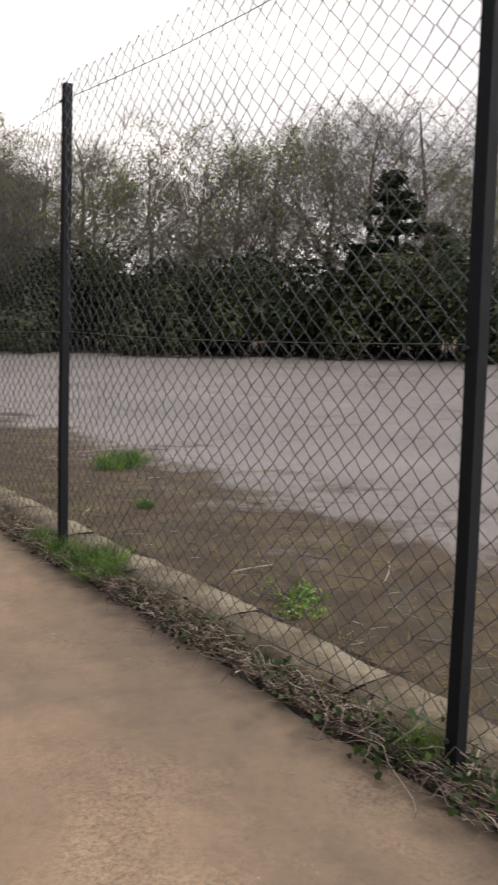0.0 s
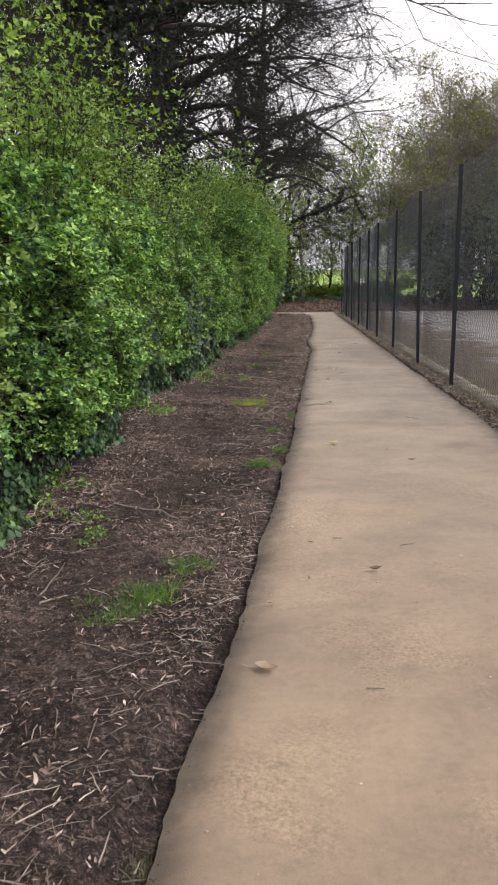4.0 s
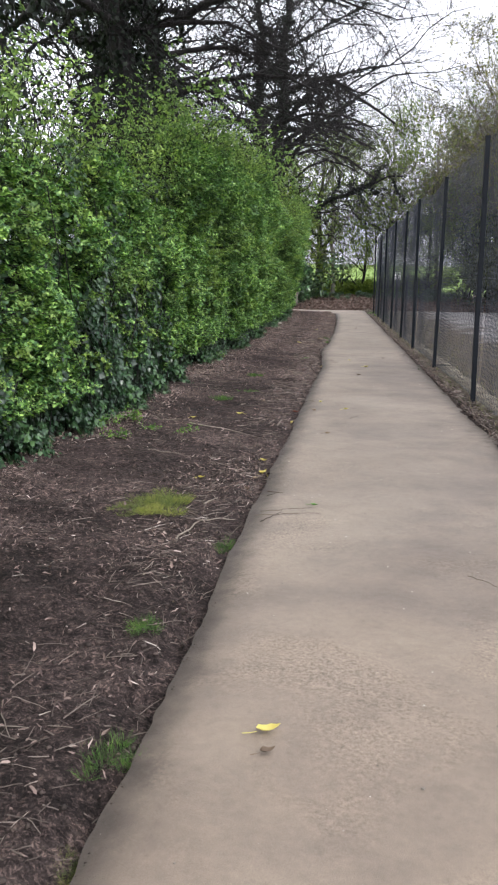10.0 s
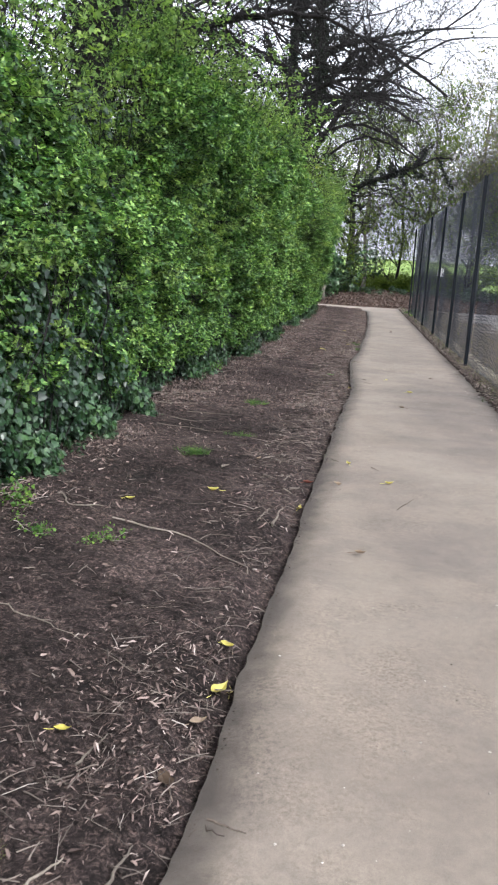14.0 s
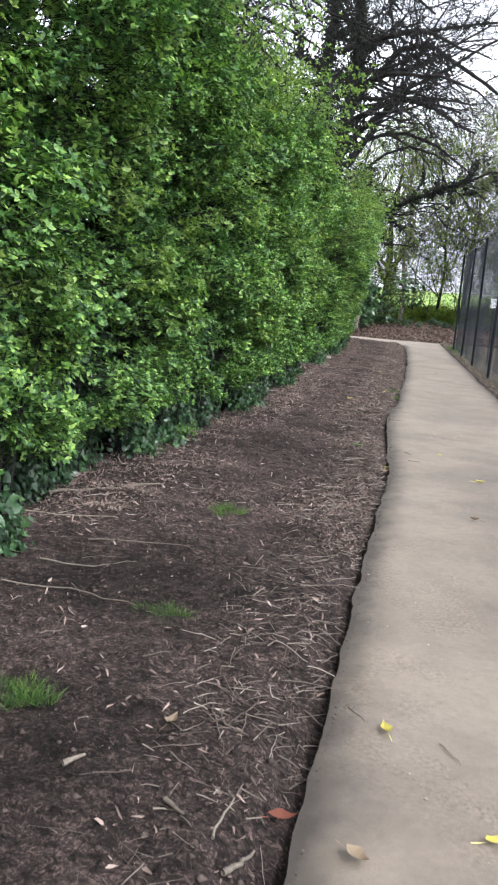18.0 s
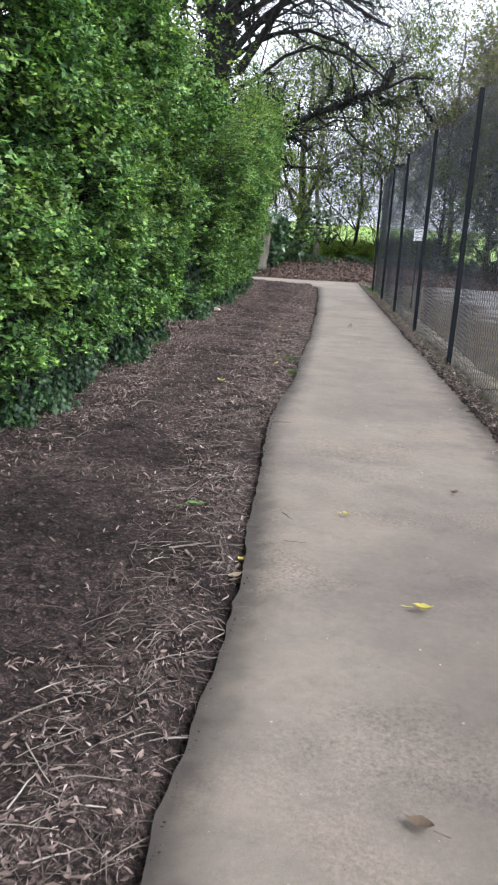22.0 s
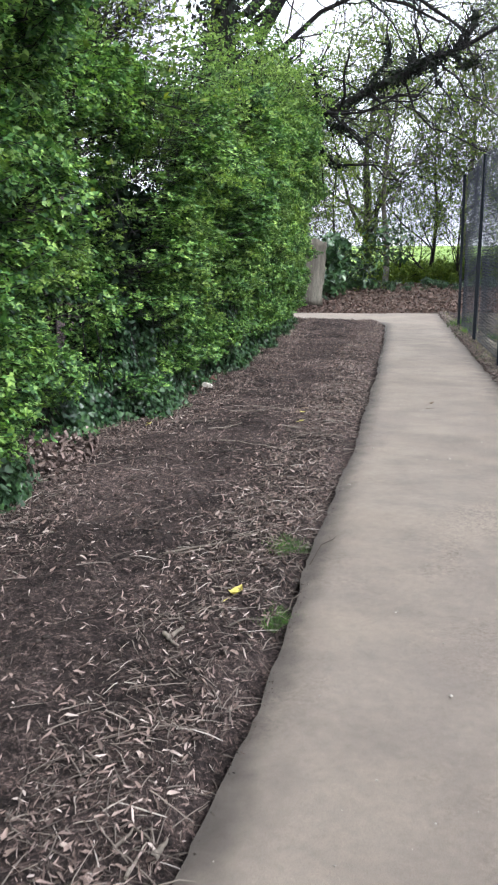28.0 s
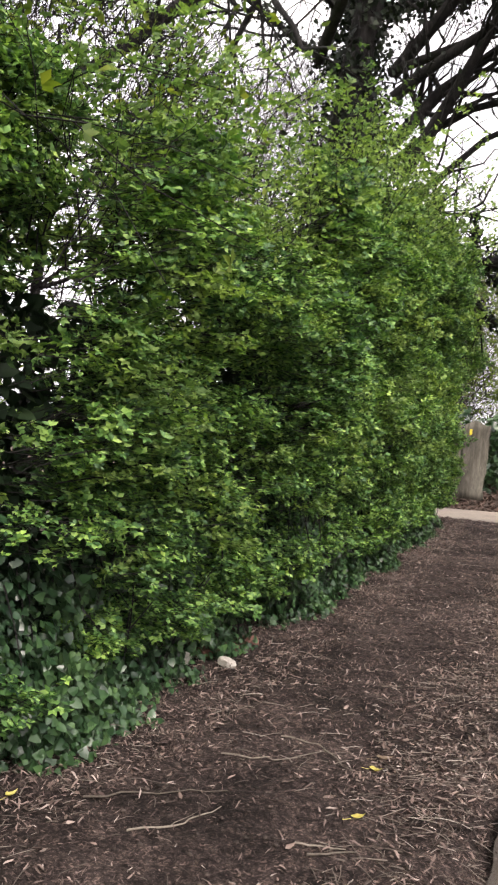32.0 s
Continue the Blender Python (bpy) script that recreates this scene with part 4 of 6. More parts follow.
# long ivy-clad limb that crosses over the path near its end
r = np.random.default_rng(31)
tlimb = np.array([[(-1.7, 36.6, 3.1), (-0.9, 36.6, 3.5), (-0.1, 36.7, 3.68), (0.55, 36.7, 4.02), (1.05, 36.6, 4.18), (1.5, 36.5, 4.40), (1.9, 36.4, 4.50), (2.4, 36.3, 4.75), (2.9, 36.2, 4.72)]])
tr = np.array([[0.085, 0.08, 0.072, 0.062, 0.055, 0.046, 0.036, 0.026, 0.015]])
B, BR = spawn(r, tlimb, tr, 30, 0.36, 55, -0.12, 0.4, 7, 0.08, 0.45)
C, CR = spawn(r, B, BR, 6, 0.5, 45, -0.2, 0.3, 5, 0.1, 0.55, 0.1)
D, DR = spawn(r, C, CR, 4, 0.5, 40, -0.3, 0.3, 4, 0.1, 0.6, 0.08)
thing("overhanging_limb", [("limb", mesh_from("limb", *tubes(tlimb, tr, 10), BARK_MAT, True)), ("branch_mass", mesh_from("branch_mass", *tubes(B, np.maximum(BR, 0.006), 5), BARK_MAT, True)),
                           ("twig_mass", mesh_from("twig_mass", *merge([tubes(C, np.maximum(CR, 0.003), 4), tubes(D, np.maximum(DR, 0.0025), 3)]), BARK_MAT)),
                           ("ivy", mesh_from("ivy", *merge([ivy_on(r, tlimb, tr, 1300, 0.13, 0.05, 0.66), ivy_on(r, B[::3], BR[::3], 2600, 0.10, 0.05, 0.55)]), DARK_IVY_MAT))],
      pose(0, 0, 0), "long ivy-clad limb leaning across the path with hanging twigs", "tree limb")


def far_tree(seed, height, r0, leaf_mat=None, leaf_n=2500, limbs=12, up=0.9, mat=None, minr=0.012, start=0.14, twiggy=4, leaf=0.045):
    r = np.random.default_rng(seed)
    T = line((0, 0, -0.2), (0.02, 0.0, 1), height * 0.92, 10, 0, 0.10, r)[None]
    TR = r0 * (1 - 0.85 * np.linspace(0, 1, 10))[None]
    N = limbs
    t = start + (0.89 - start) * (np.arange(N) + r.random(N)) / N
    i = np.minimum((t * 9).astype(int), 8)
    az = r.random(N) * 2 * np.pi
    d = unit(np.stack([np.cos(az), np.sin(az), up * (0.5 + r.random(N))], -1))
    A = spread(T[0, i], d, height * 0.5 * (1.1 - 0.75 * t) * (0.8 + 0.4 * r.random(N)), 7, 0.22, 0.22, r)
    AR = np.maximum((TR[0, i] * 0.5)[:, None] * (1 - 0.8 * np.linspace(0, 1, 7))[None], minr)
    B, BR = spawn(r, A, AR, 7, 0.5, 42, 0.12, 0.25, 4, 0.15, 0.5)
    C, CR = spawn(r, B, BR, 5, 0.6, 38, 0.05, 0.25, 4, 0.1, 0.6, 0.2)
    D, DR = spawn(r, C, CR, twiggy, 0.7, 36, 0.0, 0.25, 3, 0.1, 0.6, 0.25)
    mat = mat or GREY_BARK_MAT
    out = [("trunk", mesh_from("trunk", *tubes(T, TR, 8), mat, True)),
           ("branch_mass", mesh_from("branch_mass", *merge([tubes(A, AR, 5), tubes(B, np.maximum(BR, minr * 0.7), 4), tubes(C, np.maximum(CR, minr * 0.5), 3), tubes(D, np.maximum(DR, minr * 0.4), 3)]), mat))]
    if leaf_mat:
        idx = r.integers(0, len(D), leaf_n)
        e = D[idx, r.integers(0, 3, leaf_n)] + 0.1 * r.normal(size=(leaf_n, 3))
        out.append(("young_foliage", mesh_from("young_foliage", *leaves(SPRIG, e, r.normal(size=(leaf_n, 3)) + [0, 0, 0.5], leaf * (1 + 1.1 * r.random(leaf_n)), r), leaf_mat)))
    return out


def shrub(seed, wide, tall, count, size, mat, stems=14):
    """A bush: stems and a foliage mass with an uneven outline and gaps."""
    r = np.random.default_rng(seed)
    nb = 16
    c = np.stack([wide * 0.42 * r.normal(size=nb), wide * 0.42 * r.normal(size=nb), tall * (0.15 + 0.6 * r.random(nb))], -1)
    rad = tall * (0.16 + 0.16 * r.random(nb))
    k = r.integers(0, nb, count)
    q = unit(r.normal(size=(count, 3)))
    pos = c[k] + q * (rad[k] * (0.55 + 0.5 * r.random(count)))[:, None]
    pos[:, 2] = np.abs(pos[:, 2]) * 0.98 + 0.03
    P = spread(np.stack([0.15 * wide * r.normal(size=stems), 0.15 * wide * r.normal(size=stems), np.full(stems, -0.05)], -1), unit(np.stack([0.5 * r.normal(size=stems), 0.5 * r.normal(size=stems), np.ones(stems)], -1)), tall * (0.6 + 0.35 * r.random(stems)), 5, 0, 0.25, r)
    R = np.full((stems, 5), 0.018 * tall / 3) * (1 - 0.8 * np.linspace(0, 1, 5))
    B, BR = spawn(r, P, R, 5, 0.5, 40, 0.0, 0.3, 4, 0.3, 0.5)
    return [("stem_mass", mesh_from("stem_mass", *merge([tubes(P, R, 5), tubes(B, np.maximum(BR, 0.003), 3)]), BARK_MAT)),
            ("foliage", mesh_from("foliage", *leaves(SPRIG, pos, q + 0.5 * r.normal(size=(count, 3)) + [0, 0, 0.4], size * (0.6 + 0.8 * r.random(count)), r), mat))]


bare_a = far_tree(41, 14, 0.22, None, 0, 20, 0.9, start=0.16, twiggy=6, minr=0.010)
bare_b = far_tree(42, 13, 0.18, BUD_MAT, 6500, 17, 1.0, twiggy=6, minr=0.010)
bare_c = far_tree(43, 12, 0.20, PALE_LEAF_MAT, 5500, 17, 0.8, twiggy=5, minr=0.010)
scrub = far_tree(44, 8, 0.10, OLIVE_MAT, 4000, 18, 0.7, start=0.06, twiggy=2)
scrub_green = far_tree(45, 8, 0.09, PALE_LEAF_MAT, 6000, 16, 0.6, BARK_MAT, 0.008, 0.1, 2)
thicket = shrub(51, 6.0, 5.4, 4200, 0.18, THICKET_MAT, 34)
thicket_b = shrub(52, 5.5, 4.8, 4200, 0.18, CONIFER_MAT, 34)
r = random.Random(5)
# row across the court, set along its far side
for k in range(30):
    u = k / 29
    x, y = 50 - 46 * u, -6 + 56 * u
    nx, ny = 0.77, 0.64
    off = r.uniform(5.5, 9)
    thing("tree", (bare_a, bare_b, bare_c, bare_a)[k % 4], pose(x + nx * off, y + ny * off, 0, 0, 0, r.uniform(0, 360)) @ Matrix.Diagonal((1.25, 1.25, 1, 1)) @ Matrix.Scale(r.uniform(0.78, 1.0), 4), ("bare grey tree with fine branches beyond the court", "tree with yellow-green buds beyond the court", "tree with pale young leaves beyond the court", "bare grey tree with fine branches beyond the court")[k % 4], "tree", "trees beyond the court")
for k in range(32):
    u = k / 35
    x, y = 50 - 47 * u, -8 + 58 * u
    off = r.uniform(2.0, 6.5)
    thing("shrub", (thicket, thicket_b)[k % 2], pose(x + 0.77 * off, y + 0.64 * off, 0, 0, 0, r.uniform(0, 360)) @ Matrix.Scale(r.uniform(0.55, 1.15), 4), "dense dark thicket along the far side of the court", "shrub", "thickets beyond the court")

for k in range(20):
    u = k / 21
    off = r.uniform(4.0, 8.0)
    thing("tree", scrub, pose(50 - 47 * u + 0.77 * off, -8 + 58 * u + 0.64 * off, 0, 0, 0, r.uniform(0, 360)) @ Matrix.Scale(r.uniform(0.5, 0.85), 4), "low twiggy scrub tree rising out of the thicket", "tree", "scrub trees beyond the court")


def conifer(seed, height):
    r = np.random.default_rng(seed)
    T = line((0, 0, -0.2), (0, 0, 1), height, 8, 0, 0.03, r)[None]
    TR = 0.2 * (1 - 0.9 * np.linspace(0, 1, 8))[None]
    N = 110
    t = 0.2 + 0.79 * r.random(N)
    t = t + 0.018 * np.sin(t * 70)
    az = r.random(N) * 2 * np.pi
    pos = np.stack([0 * t, 0 * t, t * height], -1)
    L = (1.0 - t) * height * 0.46 * (0.45 + 0.75 * r.random(N)) + 0.10
    A = spread(pos, unit(np.stack([np.cos(az), np.sin(az), 0.1 + 0 * t], -1)), L, 5, -0.05, 0.15, r)
    AR = np.full((N, 5), 0.03) * (1 - 0.8 * np.linspace(0, 1, 5))
    n = 9000
    idx = r.integers(0, N, n)
    f = r.random(n) ** 0.7 * 3.99
    i = f.astype(int)
    w = (f - i)[:, None]
    e = A[idx, i] * (1 - w) + A[idx, i + 1] * w + np.array([0.13, 0.13, 0.09]) * r.normal(size=(n, 3))
    return [("trunk", mesh_from("trunk", *tubes(T, TR, 8), BARK_MAT, True)), ("branch_mass", mesh_from("branch_mass", *tubes(A, AR, 4), BARK_MAT)),
            ("needle_mass", mesh_from("needle_mass", *leaves(SPRIG, e, r.normal(size=(n, 3)) + [0, 0, 0.6], 0.09 + 0.11 * r.random(n), r), CONIFER_MAT))]


pine = conifer(61, 10.0)
for x, y, s in ((27.5, 25.9, 0.84), (29.7, 25.1, 0.62), (26.9, 27.5, 0.5)):
    thing("conifer", pine, pose(x, y, 0, 0, 0, x * 40) @ Matrix.Diagonal((1.35 * s, 1.35 * s, s, 1)), "dark evergreen conifer beyond the court", "tree", "conifers")

# small leafy hawthorn trees standing behind the hedge
thorn = [far_tree(s, 4.9, 0.07, PALE_LEAF_MAT, 2600, 14, 0.7, BARK_MAT, 0.005, 0.3, 3, 0.026) for s in (75, 76)]
for k, (x, y, s, yaw) in enumerate(((-3.1, 6.6, 1.0, 0), (-3.2, 9.0, 1.0, 80), (-2.9, 27.6, 0.95, 30), (-2.6, 30.4, 0.95, 110), (-3.4, 29.0, 1.1, 250))):
    thing("tree", thorn[k % 2], pose(x, y, 0, 0, 0, yaw) @ Matrix.Scale(s, 4), "small hawthorn tree in pale young leaf behind the hedge", "tree", "thorn trees behind the hedge")

# trees and shrubs beyond the end of the path
end_tree = far_tree(71, 10, 0.27, PALE_LEAF_MAT, 2600, 11, 1.0, BARK_MAT, 0.010)
sapling = far_tree(72, 8, 0.09, PALE_LEAF_MAT, 3200, 12, 0.7, BARK_MAT, 0.007)
high_a = far_tree(73, 12, 0.15, BUD_MAT, 3500, 18, 0.7, GREY_BARK_MAT, 0.008, 0.32, 3)
high_b = far_tree(74, 11, 0.13, PALE_LEAF_MAT, 9500, 18, 0.6, GREY_BARK_MAT, 0.007, 0.30, 3)
thing("tree", end_tree, pose(-0.3, 60, 0.2, 0, 0, 20), "forked tree with dark trunk and young leaves by the field", "tree", "trees beyond the path")
for x, y, s, yaw in ((2.4, 55, 1.0, 0), (5.6, 52, 0.9, 70), (-3.6, 53, 1.0, 140), (8.5, 57, 1.1, 250), (-7, 58, 1.1, 300), (10.5, 49, 1.0, 30)):
    thing("sapling", sapling, pose(x, y, 0.25, 0, 0, yaw) @ Matrix.Scale(s, 4), "slim young tree coming into pale leaf", "tree", "saplings beyond the path")
for parts, x, y, s, yaw in ((bare_b, 8.0, 47.5, 0.98, 20), (bare_a, 13.0, 50, 1.0, 80), (bare_b, 11.0, 70, 1.0, 140), (bare_c, -6, 68, 1.0, 200), (bare_c, 12, 66, 1.0, 260), (bare_b, 17, 47, 0.9, 0), (bare_a, -11, 52, 1.0, 10), (bare_c, 20, 56, 1.0, 40), (high_b, 0.6, 54, 0.95, 95), (high_b, 6.2, 53.5, 1.0, 170), (high_a, 4.2, 64, 1.1, 290), (scrub_green, -1.0, 49.5, 0.62, 30), (scrub_green, 3.3, 54, 0.66, 120), (scrub_green, 5.4, 50.5, 0.6, 210), (scrub_green, 7.2, 48.5, 0.62, 300), (scrub_green, 1.2, 57, 0.6, 75), (scrub, -3.2, 51.5, 0.75, 160), (bare_b, 9.2, 52, 0.9, 60)):
    thing("tree", parts, pose(x, y, 0.1, 0, 0, yaw) @ Matrix.Scale(s, 4), "tall thin tree with fine branches and early buds", "tree", "trees beyond the path")
bush = shrub(53, 2.2, 1.9, 3600, 0.10, PALE_LEAF_MAT)
dark_bush = shrub(54, 2.2, 2.0, 2400, 0.11, IVY_MAT)
for x, y, s, yaw in ((1.6, 58, 0.62, 0), (3.4, 60, 0.7, 90), (4.6, 57, 0.8, 180), (2.4, 53.5, 0.55, 40), (0.4, 56, 0.6, 220), (6.2, 55, 0.8, 130)):
    thing("shrub", bush, pose(x, y, 0.2, 0, 0, yaw) @ Matrix.Scale(s, 4), "pale green leafy shrub beside the field", "shrub", "shrubs beyond the path")
for x, y, s, yaw in ((-2.6, 48.5, 1.5, 0), (-1.4, 50.5, 0.9, 60), (-4.6, 46.5, 1.5, 120), (-0.4, 49.5, 0.36, 200), (0.5, 50.2, 0.30, 120), (1.0, 49, 0.28, 20), (1.9, 50.5, 0.34, 170), (2.6, 49.5, 0.30, 60), (3.6, 50.3, 0.34, 250), (4.6, 49.6, 0.4, 320), (5.8, 48.6, 0.45, 80), (-6.5, 44.8, 1.5, 10)):
    thing("shrub", dark_bush, pose(x, y, 0.15, 0, 0, yaw) @ Matrix.Scale(s, 4), "dark evergreen shrub with ivy on the leafy bank", "shrub", "dark shrubs on the bank")

# ---- hedge ----
def hedge_bush(seed, wide=2.7, tall=2.05, sprays=2300, over=1.5, loose=4400, lean=0.15):
    """A hedge bush: layered leafy sprays over a shade-coloured core, with looser shoots to tall + over."""
    r = np.random.default_rng(seed)
    y = (r.random(sprays) - 0.5) * (wide + 0.4)
    z = 0.30 + (tall - 0.30) * r.random(sprays) ** 0.92
    rise = np.clip(z / tall, 0, 1)
    crest = 1 + 0.13 * fractal(y + 7 * seed, 0 * y, 1.2, 2)
    bulge = 0.15 * fractal(y + 50 * seed, z, 1.3, 2) + 0.15 * fractal(y - 31 * seed, z, 3.4, 2)
    front = bulge + lean * rise ** 1.4 - 0.50 * np.clip((z - tall + 0.45) / 0.6, 0, 1) ** 2 - 0.16 * np.clip((0.5 - z) / 0.5, 0, 1)
    # leaf clumps that swell out and overhang one another, with dark hollows between
    K = int(9 * wide * tall)
    cy, cz, cs = (r.random(K) - 0.5) * (wide + 0.4), 0.25 + (tall - 0.2) * r.random(K), 0.15 + 0.11 * r.random(K)
    away = np.min(np.sqrt((y[:, None] - cy) ** 2 + ((z[:, None] - cz) * np.where(z[:, None] < cz, 1.35, 0.9)) ** 2) / cs, 1)
    front = front + 0.19 * (1 - np.clip(away, 0, 1.5) ** 2)
    keep = away < 1.0 + 0.35 * r.random(sprays) * (z / tall)
    c = np.stack([front - r.exponential(0.07, sprays), y, z * crest], -1)[keep]
    n, per = len(c), 13
    d = unit(np.array([1.0, 0, 0.12]) + r.normal(size=(n, 3)) * [0.3, 0.75, 0.35])
    face = unit(np.array([0.40, 0, 1.0]) + 0.35 * r.normal(size=(n, 3)))
    across = unit(np.cross(d, face))
    k = np.repeat(np.arange(n), per)
    m = len(k)
    u = r.random(m)
    long_ = (0.11 + 0.15 * r.random(n))[k]
    pos = c[k] + d[k] * ((u - 0.5) * long_)[:, None] + across[k] * (0.042 * r.normal(size=m) * (1.2 - 0.8 * u))[:, None] + face[k] * (0.014 * r.normal(size=m))[:, None]
    f = leaves(SPRIG, pos, face[k] + 0.42 * r.normal(size=(m, 3)), 0.021 + 0.022 * r.random(m), r)
    twig, twig_r = np.stack([c - d * 0.22, c + [0, 0, 0.01], c + d * 0.10], 1), np.tile([0.003, 0.0022, 0.0012], (n, 1))
    # core leaves added, coloured near black to deepen the shade between the clumps
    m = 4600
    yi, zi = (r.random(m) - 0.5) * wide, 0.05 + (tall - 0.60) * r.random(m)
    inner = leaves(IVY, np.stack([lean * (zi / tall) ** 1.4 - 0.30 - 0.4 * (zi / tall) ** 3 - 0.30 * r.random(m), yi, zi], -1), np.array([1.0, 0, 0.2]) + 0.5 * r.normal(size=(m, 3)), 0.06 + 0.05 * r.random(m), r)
    S = 14
    base = np.stack([-0.85 + 0.10 * r.normal(size=S), (r.random(S) - 0.5) * wide, np.full(S, -0.05)], -1)
    P = spread(base, unit(np.stack([0.05 * r.normal(size=S) + 0.6 * lean / tall, 0.22 * r.normal(size=S), np.ones(S)], -1)), (tall + over) * (0.55 + 0.45 * r.random(S)), 8, 0, 0.11, r)
    R = (0.010 + 0.016 * r.random((S, 1))) * (1 - 0.8 * np.linspace(0, 1, 8))[None]
    B, BR = spawn(r, P, R, 9, 0.28, 45, 0.0, 0.3, 5, 0.35, 0.45)
    C, CR = spawn(r, B, BR, 3, 0.5, 45, -0.05, 0.3, 3, 0.2, 0.6)
    # slender leafy shoots rising from the crest and arching out of the face
    N = 128
    t = np.where(np.arange(N) < 105, 1.0, 0.0)
    ys = (r.random(N) - 0.5) * (wide + 0.3)
    zs = np.where(t > 0, tall * (0.80 + 0.16 * r.random(N)), tall * (0.25 + 0.6 * r.random(N)))
    xs = lean * (zs / tall) ** 1.4 - np.where(t > 0, 0.05 + 0.45 * r.random(N), 0.05)
    way = np.stack([0.25 * r.normal(size=N) + 0.12 + 0.8 * (1 - t), 0.40 * r.normal(size=N), 0.35 + 0.65 * t], -1)
    G = spread(np.stack([xs, ys, zs], -1), unit(way), np.where(t > 0, over * (0.25 + 0.75 * r.random(N) ** 1.6), 0.22 + 0.25 * r.random(N)), 6, -0.10, 0.16, r)
    H, HR = spawn(r, G, np.full((N, 6), 0.004), 5, 0.45, 50, 0.0, 0.25, 4, 0.15, 0.6)
    src = np.concatenate([G[:, 1:].reshape(-1, 3), np.repeat(H[:, 1:].reshape(-1, 3), 2, 0)])
    e = src[r.integers(0, len(src), loose)] + 0.032 * r.normal(size=(loose, 3)) * [1, 1, 0.5]
    g = leaves(SPRIG, e, 0.6 * r.normal(size=(loose, 3)) + [0.3, 0, 0.9], 0.019 + 0.021 * r.random(loose), r)
    shoot = [tubes(G, np.tile(np.linspace(0.0045, 0.0015, 6), (N, 1)), 3), tubes(H, np.full(H.shape[:2], 0.0015), 3)]
    return [("stem_mass", mesh_from("stem_mass", *merge([tubes(P, R, 5), tubes(B, np.maximum(BR, 0.0035), 3), tubes(C, np.maximum(CR, 0.002), 3), tubes(twig, twig_r, 3)] + shoot), BARK_MAT)),
            ("foliage", mesh_from("foliage", *f, HAWTHORN_MAT)), ("inner_foliage", mesh_from("inner_foliage", *inner, INNER_SHADE_MAT)), ("young_foliage", mesh_from("young_foliage", *g, SHOOT_MAT))]


def ivy_patch(seed, wide, tall, count, size=0.062):
    r = np.random.default_rng(seed)
    y = (r.random(count) - 0.5) * wide * (1 - 0.3 * r.random(count))
    z = 0.02 + tall * r.random(count) ** 1.7
    x = 0.10 * fractal(y + seed, z, 2.0, 3) + 0.45 * np.clip(0.28 - z, 0, 1) * r.random(count) - r.exponential(0.08, count)
    keep = fractal(y + 9 * seed, z, 2.6, 2) > -0.35 + 0.5 * (z / tall)
    pos = np.stack([x, y, z], -1)[keep]
    n = len(pos)
    V = leaves(IVY, pos, np.array([0.9, 0, 0.45]) + 0.4 * r.normal(size=(n, 3)), size * (0.55 + 0.8 * r.random(n)), r)
    S = 12
    P = spread(np.stack([-0.05 + 0 * np.arange(S), (r.random(S) - 0.5) * wide * 0.8, np.full(S, 0.0)], -1), unit(np.stack([0.02 * r.normal(size=S), 0.5 * r.normal(size=S), np.ones(S)], -1)), tall * (0.5 + 0.5 * r.random(S)), 6, 0, 0.2, r)
    R = np.full((S, 6), 0.004)
    return [("runner_mass", mesh_from("runner_mass", *tubes(P, R, 4), BARK_MAT)), ("foliage", mesh_from("foliage", *V, IVY_MAT))]


low_bushes = [hedge_bush(s) for s in (81, 82)]
high_bushes = [hedge_bush(s, 2.7, 2.95, 3300, 1.4, 7000, 0.28) for s in (84, 85)]
end_bushes = [hedge_bush(s, 2.7, 3.0, 3400, 1.5, 8500, 0.58) for s in (87, 88)]
r = random.Random(9)
y, k = -7.0, 0
while y < 38.2:
    slope = math.degrees(math.atan2(float(HEDGE(y + 1) - HEDGE(y - 1)), 2))
    s = r.uniform(0.94, 1.06)
    high, end = 16.6 < y < 27.4, 27.4 <= y < 37.6
    s *= 0.75 if 27.4 < y < 30 else 0.92 if 30 < y < 32.5 else 1.03 if end else 0.95 if 25.4 < y < 27.4 else 1.0
    m = pose(float(HEDGE(y)) - (0.10 if y > 33 else 0.04), y, 0.03, 0, 0, -slope + r.uniform(-3, 3)) @ Matrix.Diagonal((1.0, (1 if k % 2 else -1) * min(s, 1.06), s, 1))
    thing("hawthorn_bush", (end_bushes[k // 2 % 2] if end else high_bushes[k // 2 % 2] if high else low_bushes[k // 2 % 2]), m, "tall hawthorn hedge bush in fresh leaf leaning over the verge" if end else "tall dense hawthorn hedge bush in fresh green leaf" if high else "dense hawthorn hedge bush with loose leafy shoots on top", "hedge", "hedge bushes")
    y += 2.25
    k += 1
low_ivy = [ivy_patch(91, 2.6, 0.80, 5200, 0.040), ivy_patch(92, 2.4, 0.62, 4600, 0.040), ivy_patch(94, 2.5, 1.15, 6800, 0.040), ivy_patch(95, 2.4, 0.95, 6400, 0.040), ivy_patch(93, 2.2, 2.3, 6200, 0.046)]
y, k = -6.0, 0
while y < 38.4:
    slope = math.degrees(math.atan2(float(HEDGE(y + 1) - HEDGE(y - 1)), 2))
    back = 0.40 if 29.2 < y < 30.9 or 25.8 < y < 27.2 else 0.03
    thing("ivy_patch", low_ivy[k % 2 + (2 if y > 24.5 else 0)], pose(float(HEDGE(y)) - back + (0.05 if y > 24.5 else 0), y, 0.02, 0, 0, -slope), "dark glossy ivy creeping along the hedge foot", "ivy", "ivy along the hedge")
    y += 1.35
    k += 1
